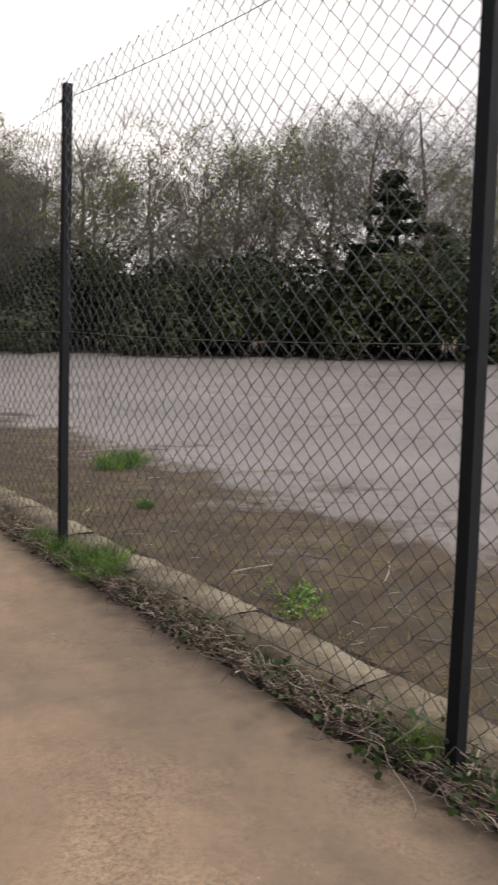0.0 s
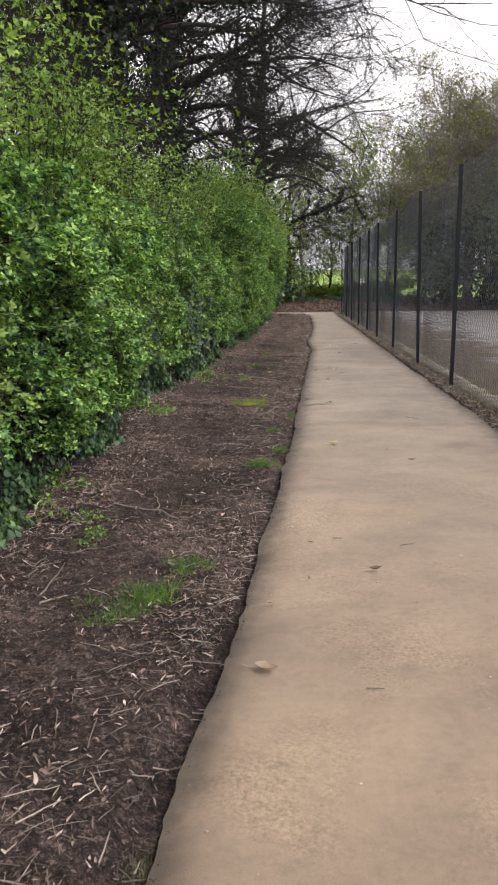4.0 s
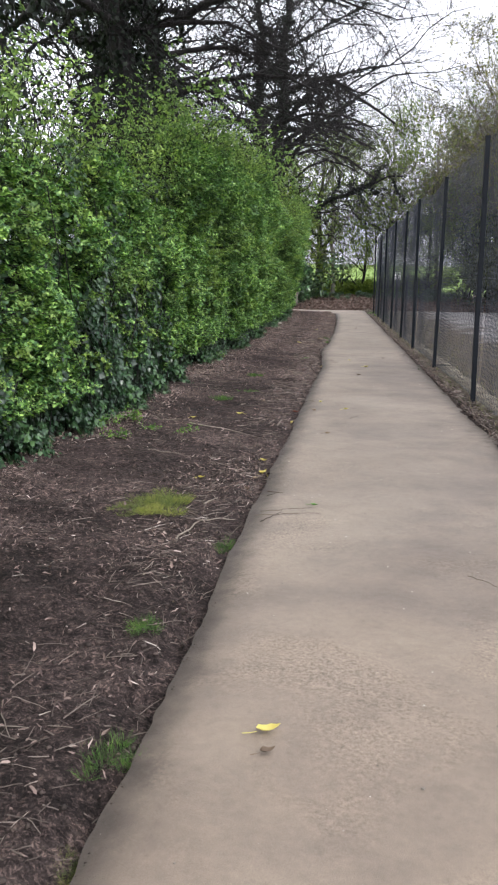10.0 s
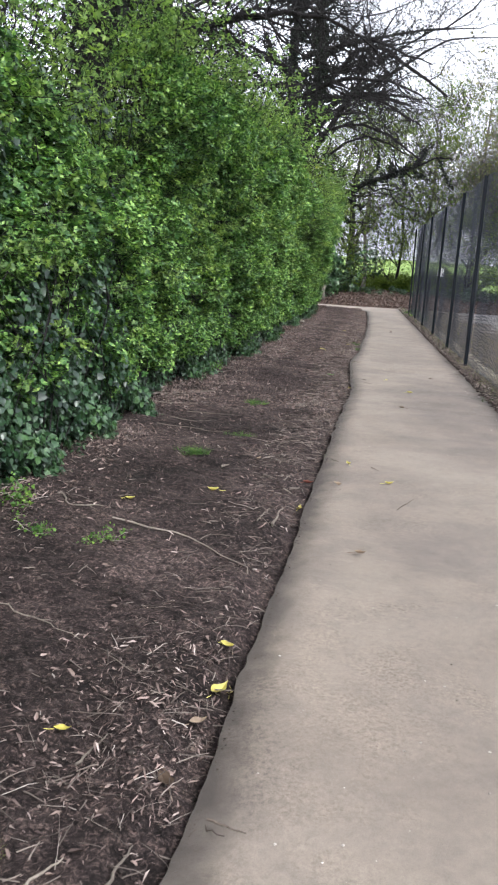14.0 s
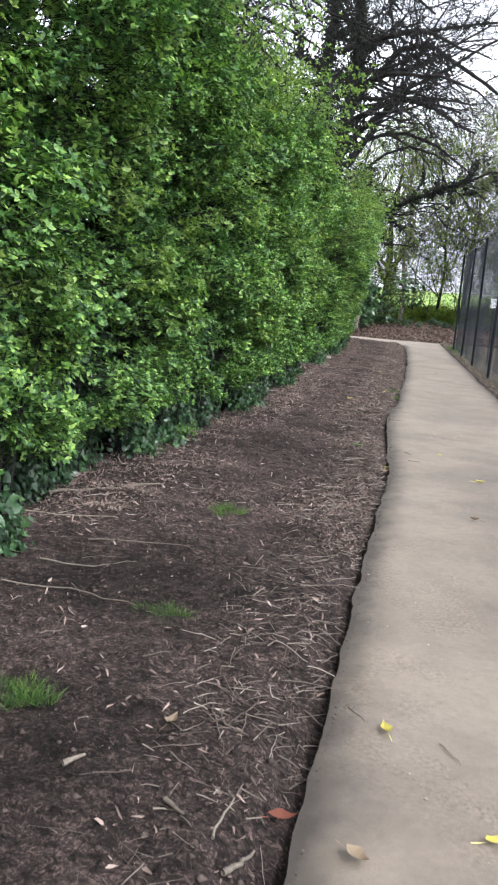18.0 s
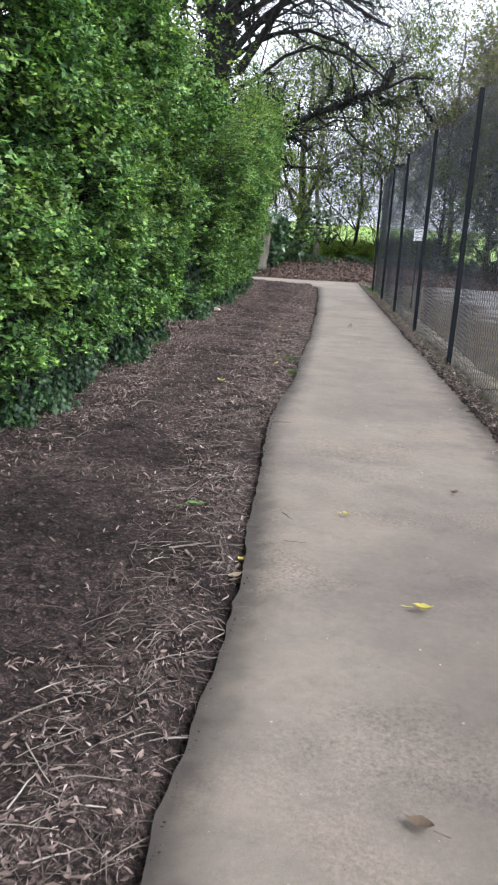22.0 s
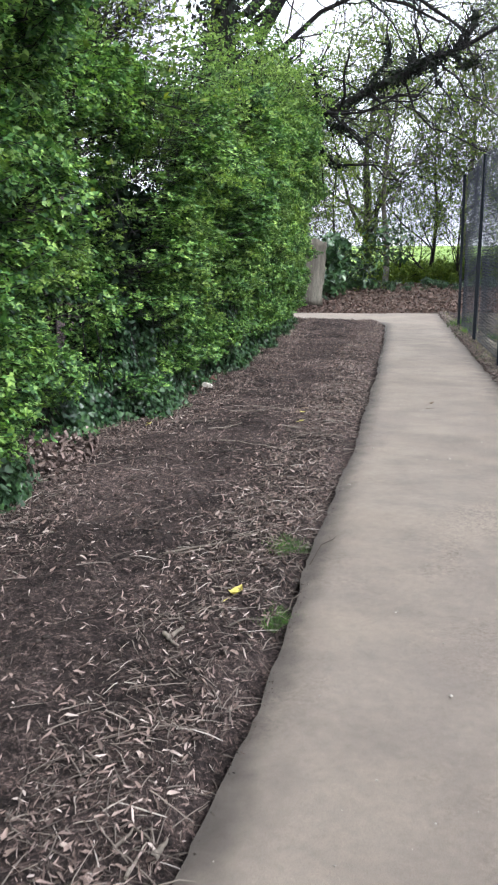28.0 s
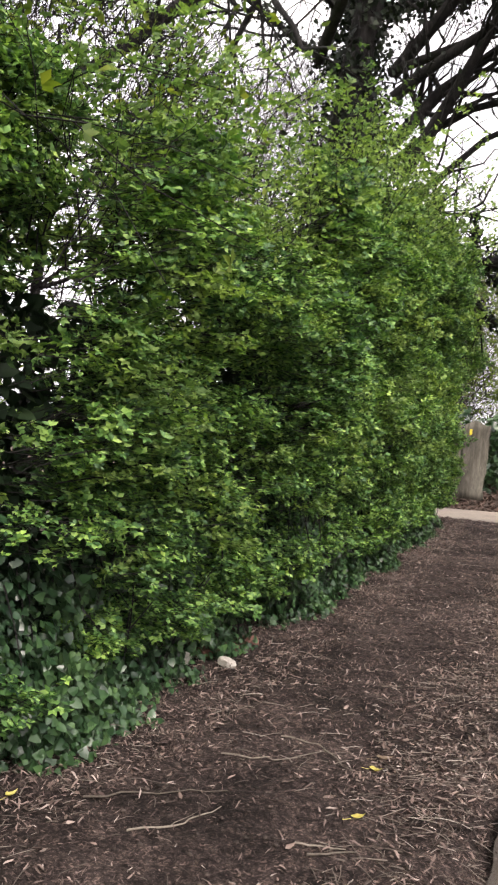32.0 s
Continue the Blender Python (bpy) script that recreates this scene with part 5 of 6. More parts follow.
for y in (11.4, 12.6, 13.6, 14.7, 15.7, 35.2, 36.4, 37.4):
    thing("ivy_patch", low_ivy[4], pose(float(HEDGE(y)) + (0.16 if y < 30 else 0.03), y, 0.02), "tall curtain of dark glossy ivy over the hedge", "ivy", "ivy along the hedge")

# ---- weathered slab post at the path end ----
stump = new("timber_slab")
stump.matrix_basis = pose(-1.3, 44.4, 0.18, 0, 2, -8)
tagged(stump, "weathered grey split timber slab standing on the bank", "post")


def slab(w, d, h, seed):
    r = np.random.default_rng(seed)
    us, zs = np.linspace(-0.5, 0.5, 9), np.linspace(0, 1, 12)
    V = []
    for side in (-1, 1):
        for z in zs:
            for u in us:
                V.append((u * w * (1 + 0.10 * z) + 0.012 * r.normal(), side * d / 2 * (1 - 1.2 * u * u) + 0.010 * r.normal(), z * h + (0.05 * math.sin(7 * u + seed) if z == 1 else 0)))
    n = len(us)
    q = n * len(zs)
    F = [(i * n + k, i * n + k + 1, i * n + n + k + 1, i * n + n + k) for i in range(len(zs) - 1) for k in range(n - 1)]
    F += [tuple(reversed([v + q for v in f])) for f in F]
    F += [(k, k + q, k + 1 + q, k + 1) for k in range(n - 1)] + [(q - n + k + 1, q - n + k + 1 + q, q - n + k + q, q - n + k) for k in range(n - 1)]
    F += [(i * n, i * n + n, i * n + n + q, i * n + q) for i in range(len(zs) - 1)] + [(i * n + n - 1 + q, i * n + 2 * n - 1 + q, i * n + 2 * n - 1, i * n + n - 1) for i in range(len(zs) - 1)]
    return mesh_from("slab", V, np.array(F), WOOD_MAT)


put("slab", slab(0.26, 0.10, 1.62, 1), stump, pose(-0.24, 0, -0.05, 0, -1.5, 0))
put("slab", slab(0.50, 0.16, 1.66, 2), stump, pose(0.16, 0.02, -0.05, 0, 1.0, 0))
bm = bmesh.new()
box(bm, 0.05, 0.10, -0.088, -0.078, 1.34, 1.47, 0.003)
part("paint_mark", bm, YELLOW_PAINT_MAT, stump, "small yellow painted mark")

# ---- fallen sticks ----
r = np.random.default_rng(3)


def on_ground(x, y):
    x, y = np.asarray(x, float), np.asarray(y, float)
    return np.where(x < EDGE(y) + 0.01, soil_z(x, y), np.where(x < 2.08, 0.004 + 0 * x, 0.03 + 0 * x))


def stick(points, radius, label="pale bare fallen stick on the soil", forks=1, mat=STICK_MAT):
    radius *= 0.52
    P = np.array([(x, y, float(on_ground(x, y)) + radius + 0.004) for x, y in points])
    k = 9
    t = np.linspace(0, len(P) - 1, k)
    i = np.minimum(t.astype(int), len(P) - 2)
    w = (t - i)[:, None]
    Q = P[i] * (1 - w) + P[i + 1] * w
    L = np.linalg.norm(P[-1] - P[0])
    j = 0.02 * L * r.normal(size=(k, 3)) * np.array([1, 1, 0.2])
    Q = Q + j
    origin = Q[0].copy()
    Q = (Q - origin)[None]
    R = radius * (1 - 0.6 * np.linspace(0, 1, k))[None]
    pieces = [tubes(Q, R, 6)]
    if forks:
        B, BR = spawn(r, Q, R, forks, 0.35, 40, 0, 0.2, 5, 0.3, 0.6, 0, 0.95)
        B[:, :, 2] = np.maximum(B[:, :, 2], -0.004)
        pieces.append(tubes(B, BR, 4))
    ob = put("fallen_stick", mesh_from("fallen_stick", *merge(pieces), mat, True), None, Matrix.Translation(origin))
    return tagged(ob, label, "stick", "fallen sticks")


for pts, rad, forks in (([(-0.30, 4.71), (-0.13, 5.0)], 0.008, 1), ([(-0.95, 5.36), (-0.7, 5.65)], 0.007, 1), ([(-0.92, 6.36), (-0.63, 6.28), (-0.32, 6.02)], 0.009, 2), ([(-0.63, 6.28), (-0.73, 6.73)], 0.008, 0),
                        ([(-1.3, 5.0), (-0.95, 5.3)], 0.008, 1), ([(-1.2, 5.5), (-1.0, 6.0)], 0.007, 2), ([(-0.11, 10.32), (-0.02, 10.69), (0.14, 10.86)], 0.011, 3), ([(0.14, 10.6), (0.18, 10.9)], 0.006, 1),
                        ([(-0.55, 13.44), (-0.17, 13.42), (0.2, 13.06)], 0.010, 2), ([(0.20, 13.75), (0.21, 14.15)], 0.016, 0), ([(0.11, 13.77), (0.16, 14.0)], 0.008, 1), ([(-1.40, 17.15), (-0.80, 17.76)], 0.022, 1),
                        ([(-1.33, 16.8), (-0.7, 17.0)], 0.008, 2), ([(0.01, 14.8), (0.08, 14.8)], 0.006, 0), ([(-0.47, 22.13), (-0.45, 22.34), (-0.36, 22.4)], 0.013, 0), ([(0.45, 19.61), (0.41, 19.84)], 0.007, 1),
                        ([(0.10, 20.4), (0.30, 20.5)], 0.006, 1), ([(0.03, 25.2), (0.40, 25.6), (0.56, 25.75)], 0.011, 1), ([(0.40, 22.19), (0.55, 22.23)], 0.008, 0), ([(-0.22, 23.6), (-0.15, 23.35)], 0.016, 0), ([(-0.6, 28.0), (-0.2, 28.3)], 0.008, 1), ([(-0.2, 28.93), (-0.04, 28.93), (0.18, 28.71)], 0.008, 1), ([(0.16, 28.01), (0.3, 28.11)], 0.008, 1), ([(-0.35, 27.89), (-0.24, 28.03), (-0.17, 28.19)], 0.008, 1), ([(0.0, 30.0), (0.28, 30.02)], 0.008, 1), ([(0.25, 24.40), (0.29, 24.46)], 0.022, 0), ([(0.43, 24.5), (0.56, 24.75), (0.65, 24.97)], 0.007, 1),
                        ([(-0.2, 27.5), (0.3, 27.4)], 0.007, 1), ([(-0.8, 26.5), (-0.5, 26.9)], 0.007, 1), ([(0.0, 18.3), (0.25, 18.6)], 0.007, 2), ([(-0.5, 8.4), (-0.2, 8.5)], 0.006, 1), ([(-0.9, 9.5), (-0.6, 9.8)], 0.006, 1), ([(-0.7, 12.4), (-0.3, 12.2)], 0.006, 2),
                        ([(-0.92, 4.86), (-0.91, 5.05), (-0.94, 5.28)], 0.009, 1), ([(-0.89, 4.74), (-0.8, 4.84)], 0.010, 0), ([(-1.02, 5.01), (-1.07, 5.51)], 0.008, 1), ([(-0.94, 15.93), (-0.6, 16.01), (-0.38, 15.96)], 0.006, 1), ([(-0.89, 16.19), (-0.71, 16.3), (-0.54, 16.48)], 0.007, 2),
                        ([(-0.83, 16.62), (-0.38, 16.8)], 0.007, 1), ([(0.17, 14.71), (0.19, 14.85), (0.18, 14.93)], 0.008, 1), ([(0.22, 14.64), (0.27, 14.75)], 0.016, 0), ([(0.18, 14.55), (0.3, 14.61)], 0.008, 0), ([(0.06, 15.35), (0.11, 15.2), (0.18, 15.18)], 0.007, 1), ([(0.03, 14.83), (0.09, 14.78)], 0.015, 0), ([(-0.25, 14.87), (-0.21, 14.92)], 0.018, 0),
                        ([(-0.96, 13.86), (-0.83, 13.63), (-0.67, 13.64)], 0.012, 1), ([(-0.1, 11.56), (-0.05, 11.7)], 0.009, 0), ([(0.11, 11.12), (0.13, 11.3)], 0.010, 1), ([(-0.07, 11.07), (0.0, 11.18)], 0.010, 0), ([(0.22, 19.66), (0.38, 19.72)], 0.009, 1), ([(0.37, 19.7), (0.53, 19.9)], 0.009, 1), ([(0.26, 20.46), (0.35, 20.39), (0.42, 20.32)], 0.010, 0),
                        ([(0.43, 20.3), (0.51, 20.34), (0.54, 20.45)], 0.010, 0), ([(0.47, 19.56), (0.48, 19.74)], 0.010, 1), ([(0.29, 19.65), (0.33, 19.59)], 0.014, 0), ([(0.48, 23.41), (0.48, 23.51)], 0.020, 0), ([(0.39, 23.4), (0.42, 23.48), (0.46, 23.49)], 0.010, 0), ([(0.44, 23.34), (0.45, 23.46)], 0.010, 0), ([(0.23, 24.42), (0.30, 24.35)], 0.018, 0),
                        ([(-0.34, 28.62), (-0.12, 28.66), (0.01, 28.85)], 0.008, 1), ([(0.21, 27.97), (0.33, 28.13)], 0.009, 1)):
    stick(pts, rad, forks=forks)
for pts, rad, forks in (([(0.30, 10.72), (0.41, 10.96)], 0.006, 0), ([(0.27, 10.83), (0.48, 10.91), (0.63, 10.92)], 0.005, 1), ([(0.23, 11.47), (0.33, 11.33)], 0.006, 1), ([(0.29, 10.93), (0.61, 11.07)], 0.004, 1), ([(1.31, 10.0), (1.43, 9.85)], 0.004, 0),
                        ([(0.66, 20.2), (0.71, 20.11)], 0.005, 0), ([(0.50, 22.15), (0.64, 22.18)], 0.006, 0), ([(1.26, 29.15), (1.33, 29.2)], 0.006, 0), ([(0.85, 14.3), (0.95, 14.55)], 0.005, 0), ([(0.58, 25.03), (0.66, 25.35), (0.73, 25.6)], 0.006, 1), ([(0.44, 15.46), (0.50, 15.38)], 0.006, 0), ([(0.72, 15.32), (0.77, 15.22)], 0.005, 0), ([(0.29, 11.38), (0.38, 11.35)], 0.008, 0), ([(0.68, 19.83), (0.78, 19.82)], 0.006, 0), ([(0.38, 5.8), (0.43, 5.8)], 0.005, 0), ([(0.42, 4.09), (0.48, 4.09)], 0.005, 0), ([(0.72, 5.68), (0.80, 5.72)], 0.005, 0), ([(0.25, 5.74), (0.28, 5.72)], 0.006, 0)):
    stick(pts, rad, "thin dark twig lying on the gravel path", forks, DARK_STICK_MAT)

# litter that nobody could count: thick by the path edge and the hedge foot, thin over the bare middle
def strewn(n, edge_share, foot_share, band):
    yy = np.where(r.random(n) < 0.45, -8 + 26 * r.random(n), 17 + 23 * r.random(n))
    e, h = EDGE(yy), HEDGE(yy)
    w = r.random(n)
    xx = np.where(w < edge_share, e - 0.05 - band * r.random(n) ** 1.4, np.where(w < edge_share + foot_share, h - 0.12 + 0.6 * r.random(n) ** 1.3, h + (e - 0.05 - h) * r.random(n)))
    keep = r.random(n) < np.clip(0.44 + 0.55 * np.clip((yy - 19) / 7, 0, 1) + 0.8 * fractal(xx, yy, 1.1, 3), 0.10, 1)
    return xx[keep], yy[keep], int(keep.sum())


xx, yy, n = strewn(28000, 0.36, 0.34, 0.5)
az = r.random(n) * 2 * np.pi
L = 0.02 + 0.13 * r.random(n) ** 2.4
P = spread(np.stack([xx, yy, on_ground(xx, yy) + 0.004], -1), np.stack([np.cos(az), np.sin(az), 0.30 * r.random(n)], -1), L, 4, -0.15, 0.11, r)
R = (0.0009 + 0.0021 * r.random((n, 1)) ** 1.6) * np.array([1, 0.9, 0.8, 0.5])[None]
tagged(put("twig_litter", mesh_from("twig_litter", *tubes(P, R, 3), TWIG_MAT)), "scatter of small dry broken twigs over the soil", "twigs", kind="stuff")
n = 4500
yy = np.where(r.random(n) < 0.25, 3 + 13 * r.random(n), 15 + 16 * r.random(n))
xx = EDGE(yy) - 0.05 - 0.42 * r.random(n) ** 1.3
az = r.random(n) * 2 * np.pi
P = spread(np.stack([xx, yy, on_ground(xx, yy) + 0.008], -1), np.stack([np.cos(az), np.sin(az), 0.18 * r.random(n)], -1), 0.04 + 0.14 * r.random(n) ** 2, 6, -0.08, 0.09, r)
tagged(put("edge_twigs", mesh_from("edge_twigs", *tubes(P, (0.0011 + 0.0022 * r.random((n, 1)) ** 1.5) * np.linspace(1, 0.5, 6)[None], 3), EDGE_TWIG_MAT)), "tangle of pale dry twigs along the path edge", "twigs", kind="stuff")
xx, yy, n = strewn(150000, 0.34, 0.34, 0.55)
ground_pts = np.stack([xx, yy, on_ground(xx, yy) + 0.004 + 0.012 * r.random(n)], -1)
tagged(put("leaf_litter", mesh_from("leaf_litter", *leaves(CHIP, ground_pts, 0.75 * r.normal(size=(n, 3)) + [0, 0, 1], 0.009 + 0.036 * r.random(n) ** 1.7, r), DEAD_LEAF_MAT)), "scatter of fine brown leaf fragments on the soil", "leaf litter", kind="stuff")
xx, yy, m = strewn(34000, 0.36, 0.38, 0.5)
tagged(put("dead_leaves", mesh_from("dead_leaves", *leaves(CURLED, np.stack([xx, yy, on_ground(xx, yy) + 0.007], -1), 0.65 * r.normal(size=(m, 3)) + [0, 0, 1], 0.012 + 0.026 * r.random(m) ** 2, r), DEAD_CURL_MAT)), "scatter of small curled brown dead leaves on the soil", "leaf litter", kind="stuff")
n = 9000
yy = -6 + 49 * r.random(n)
xx = 2.03 + 0.20 * r.random(n)
az = r.random(n) * 2 * np.pi
P = spread(np.stack([xx, yy, 0.035 + 0.03 * r.random(n)], -1), np.stack([0.5 * np.cos(az), np.sin(az), 0.25 * r.random(n)], -1), 0.03 + 0.16 * r.random(n) ** 2, 4, -0.1, 0.3, r)
tagged(put("fence_twig_litter", mesh_from("fence_twig_litter", *tubes(P, (0.0012 + 0.0022 * r.random((n, 1))) * np.array([1, 0.9, 0.8, 0.5])[None], 3), TWIG_MAT)), "tangle of dry twigs and stems along the fence foot", "twigs", kind="stuff")
tagged(put("fence_litter", mesh_from("fence_litter", *merge([leaves(CURLED, np.stack([xx, yy, 0.03 + 0.02 * r.random(n)], -1), 0.5 * r.normal(size=(n, 3)) + [0, 0, 1], 0.010 + 0.025 * r.random(n), r)]), DEAD_LEAF_MAT)), "dead leaves gathered along the fence foot", "leaf litter", kind="stuff")
n = 15000
xx, yy = -9 + 20 * r.random(n), PATH_END + 0.1 + 9 * r.random(n) ** 1.3
tagged(put("bank_leaf_litter", mesh_from("bank_leaf_litter", *leaves(CURLED, np.stack([xx, yy, far_z(xx, yy) + 0.0 + 0.03 * r.random(n)], -1), 0.5 * r.normal(size=(n, 3)) + [0, 0, 1], 0.06 + 0.07 * r.random(n), r), BANK_LEAF_MAT)), "thick brown leaf litter on the bank", "leaf litter", kind="stuff")


def pebbles(count, x0, x1, y0, y1, lo, hi, seed):
    r = np.random.default_rng(seed)
    T = np.array([(1, 0, 0), (-1, 0, 0), (0, 1, 0), (0, -1, 0), (0, 0, 0.6), (0, 0, -0.6)], float)
    F = np.array([(0, 2, 4), (2, 1, 4), (1, 3, 4), (3, 0, 4), (2, 0, 5), (1, 2, 5), (3, 1, 5), (0, 3, 5)])
    yy = y0 + (y1 - y0) * r.random(count)
    xx = x0(yy) + (x1(yy) - x0(yy)) * r.random(count)
    s = lo + (hi - lo) * r.random(count) ** 3
    V = np.stack([xx, yy, on_ground(xx, yy) + 0.2 * s], -1)[:, None] + s[:, None, None] * (T[None] * (0.6 + 0.6 * r.random((count, 6, 1))))
    return V.reshape(-1, 3), (F[None] + np.arange(count)[:, None, None] * 6).reshape(-1, 3)


tagged(put("stone_chips", mesh_from("stone_chips", *pebbles(1500, EDGE, lambda y: 2.05 + 0 * y, -6, 42, 0.002, 0.008, 4), PEBBLE_MAT)), "loose stone chips on the gravel path", "gravel", kind="stuff")
tagged(put("soil_stones", mesh_from("soil_stones", *pebbles(1800, HEDGE, EDGE, -6, 40, 0.003, 0.014, 5), CRUMB_MAT)), "small stones and crumbs in the soil", "gravel", kind="stuff")


tagged(put("soil_clods", mesh_from("soil_clods", *pebbles(20000, lambda y: HEDGE(y) + 0.1, lambda y: EDGE(y) - 0.02, -5, 40, 0.004, 0.017, 7), CRUMB_MAT)), "dark crumbly clods of earth on the verge", "soil", kind="stuff")
tagged(put("gutter_clods", mesh_from("gutter_clods", *pebbles(5000, lambda y: 2.03 + 0 * y, lambda y: 2.2 + 0 * y, -5, 42, 0.004, 0.026, 8), CRUMB_MAT)), "clods and debris gathered along the kerb", "soil", kind="stuff")
v, f = pebbles(13000, lambda y: EDGE(y) + wob(y) - 0.05, lambda y: EDGE(y) + wob(y) + 0.03, -6, 40, 0.0015, 0.005, 6)
tagged(put("edge_crumbs", mesh_from("edge_crumbs", v, f, CRUMB_MAT)), "crumbs of soil spilled over the path edge", "soil", kind="stuff")


# ---- single leaves ----
def fallen_leaf(x, y, size, mat, label, yaw, curl=0.95, stalk=True):
    bm = bmesh.new()
    k = 6
    mid, lft, rgt = [], [], []
    for i in range(k + 1):
        t = i / k
        w = 0.27 * math.sin(math.pi * t ** 0.75) * (1 + 0.18 * math.sin(9 * t + yaw)) if 0 < i < k else 0.01
        z = curl * (t - 0.5) ** 2
        mid.append(bm.verts.new((size * t, 0, size * z)))
        lft.append(bm.verts.new((size * t, size * w, size * (z + curl * w * 0.6))))
        rgt.append(bm.verts.new((size * t, -size * w, size * (z + curl * w * 0.8))))
    for i in range(k):
        bm.faces.new((mid[i], mid[i + 1], lft[i + 1], lft[i]))
        bm.faces.new((rgt[i], rgt[i + 1], mid[i + 1], mid[i]))
    bmesh.ops.solidify(bm, geom=bm.faces[:], thickness=0.0008)
    ob = new("fallen_leaf")
    ob.matrix_basis = pose(x, y, float(on_ground(x, y)) + 0.006, 4, -3, yaw)
    tagged(ob, label, "leaf", "single fallen leaves")
    part("blade", bm, mat, ob)
    if stalk:
        V, F = tubes(np.array([[(-0.55 * size, 0.05 * size, 0.004), (-0.25 * size, 0.02 * size, 0.003), (0.02 * size, 0, 0.004)]]), np.array([[0.0014, 0.0013, 0.001]]), 4)
        put("stalk", mesh_from("stalk", V, F, mat), ob)
    return ob


for x, y, s, mat, lab, yaw in ((0.47, 8.53, 0.075, YELLOW_LEAF_MAT, "yellow fallen leaf with a stalk on the path", 20), (0.18, 12.06, 0.085, YELLOW_LEAF_MAT, "bright yellow fallen leaf on the soil edge", 60),
                               (0.16, 12.37, 0.06, YELLOW_LEAF_MAT, "small yellow leaf among twigs", -30), (-0.2, 11.67, 0.05, YELLOW_LEAF_MAT, "small yellow leaf on the soil", 10), (1.16, 19.26, 0.075, YELLOW_LEAF_MAT, "yellow leaf with a long stalk on the path", -10),
                               (0.03, 23.50, 0.08, YELLOW_LEAF_MAT, "curled yellow leaf on the soil", 150), (0.29, 14.32, 0.07, YELLOW_LEAF_MAT, "yellow leaf among twigs at the path edge", 80), (-0.17, 14.29, 0.07, YELLOW_LEAF_MAT, "yellow leaf on the soil", 190),
                               (0.22, 20.13, 0.09, GREEN_LEAF_MAT, "pale green fallen leaf on twigs", 5), (0.5, 19.71, 0.06, YELLOW_LEAF_MAT, "yellow leaf at the path edge", 50), (0.56, 11.10, 0.05, GREEN_LEAF_MAT, "small fresh green leaf on the path", -15),
                               (1.08, 18.08, 0.07, BROWN_LEAF_MAT, "curled pale brown leaf with a stalk on the path", 160), (0.53, 5.29, 0.07, BROWN_LEAF_MAT, "curled brown leaf on the path", 15), (0.04, 4.23, 0.09, BROWN_LEAF_MAT, "curled brown leaf on the path", -20),
                               (0.24, 5.14, 0.045, BROWN_LEAF_MAT, "small pale leaf on the path", 80), (0.49, 8.42, 0.05, BROWN_LEAF_MAT, "small pale leaf on the path", 30), (1.10, 7.85, 0.06, BROWN_LEAF_MAT, "dark curled leaf on the path", 170),
                               (0.48, 19.50, 0.07, BROWN_LEAF_MAT, "pale brown leaf at the soil edge", 40), (0.25, 20.17, 0.07, BROWN_LEAF_MAT, "pale brown leaf on the soil", -60), (0.16, 11.54, 0.08, BROWN_LEAF_MAT, "brown leaf on the soil edge", 120),
                               (0.62, 13.46, 0.06, BROWN_LEAF_MAT, "small dry leaf on the path", 10), (1.56, 20.77, 0.05, BROWN_LEAF_MAT, "dark small leaf on the path", 200), (0.22, 28.9, 0.07, BROWN_LEAF_MAT, "pale leaf on the soil", 20), (0.21, 28.82, 0.055, YELLOW_LEAF_MAT, "small yellow leaf on the littered soil", 0), (0.26, 28.32, 0.055, YELLOW_LEAF_MAT, "small yellow leaf on the littered soil", 40), (-0.82, 27.86, 0.055, YELLOW_LEAF_MAT, "small yellow leaf on the littered soil", 80), (0.39, 24.78, 0.085, YELLOW_LEAF_MAT, "yellow fallen leaf among twigs on the soil", 70),
                               (0.57, 15.32, 0.06, YELLOW_LEAF_MAT, "small bright yellow leaf on the path", 110), (0.80, 14.88, 0.06, YELLOW_LEAF_MAT, "small yellow leaf on the path", 20), (0.48, 14.76, 0.07, BROWN_LEAF_MAT, "dark curled leaf on the path", -40), (-0.62, 13.9, 0.055, YELLOW_LEAF_MAT, "small yellow leaf on the soil", 15), (0.23, 12.13, 0.045, YELLOW_LEAF_MAT, "small yellow leaf among twigs", 100),
                               (0.15, 11.85, 0.06, BROWN_LEAF_MAT, "pale dry leaf on the soil", 35), (-0.05, 15.13, 0.06, BROWN_LEAF_MAT, "pale brown leaf on the soil", 75), (0.28, 14.9, 0.075, RUSSET_LEAF_MAT, "reddish brown fallen leaf among twigs", 10), (0.94, 20.26, 0.045, YELLOW_LEAF_MAT, "small yellow leaf on the path", -25), (1.30, 29.38, 0.07, BROWN_LEAF_MAT, "dark leaf on the path", 60), (0.06, 4.84, 0.045, BROWN_LEAF_MAT, "small brown leaf on the path", 25)):
    fallen_leaf(x, y, s, mat, lab, yaw)


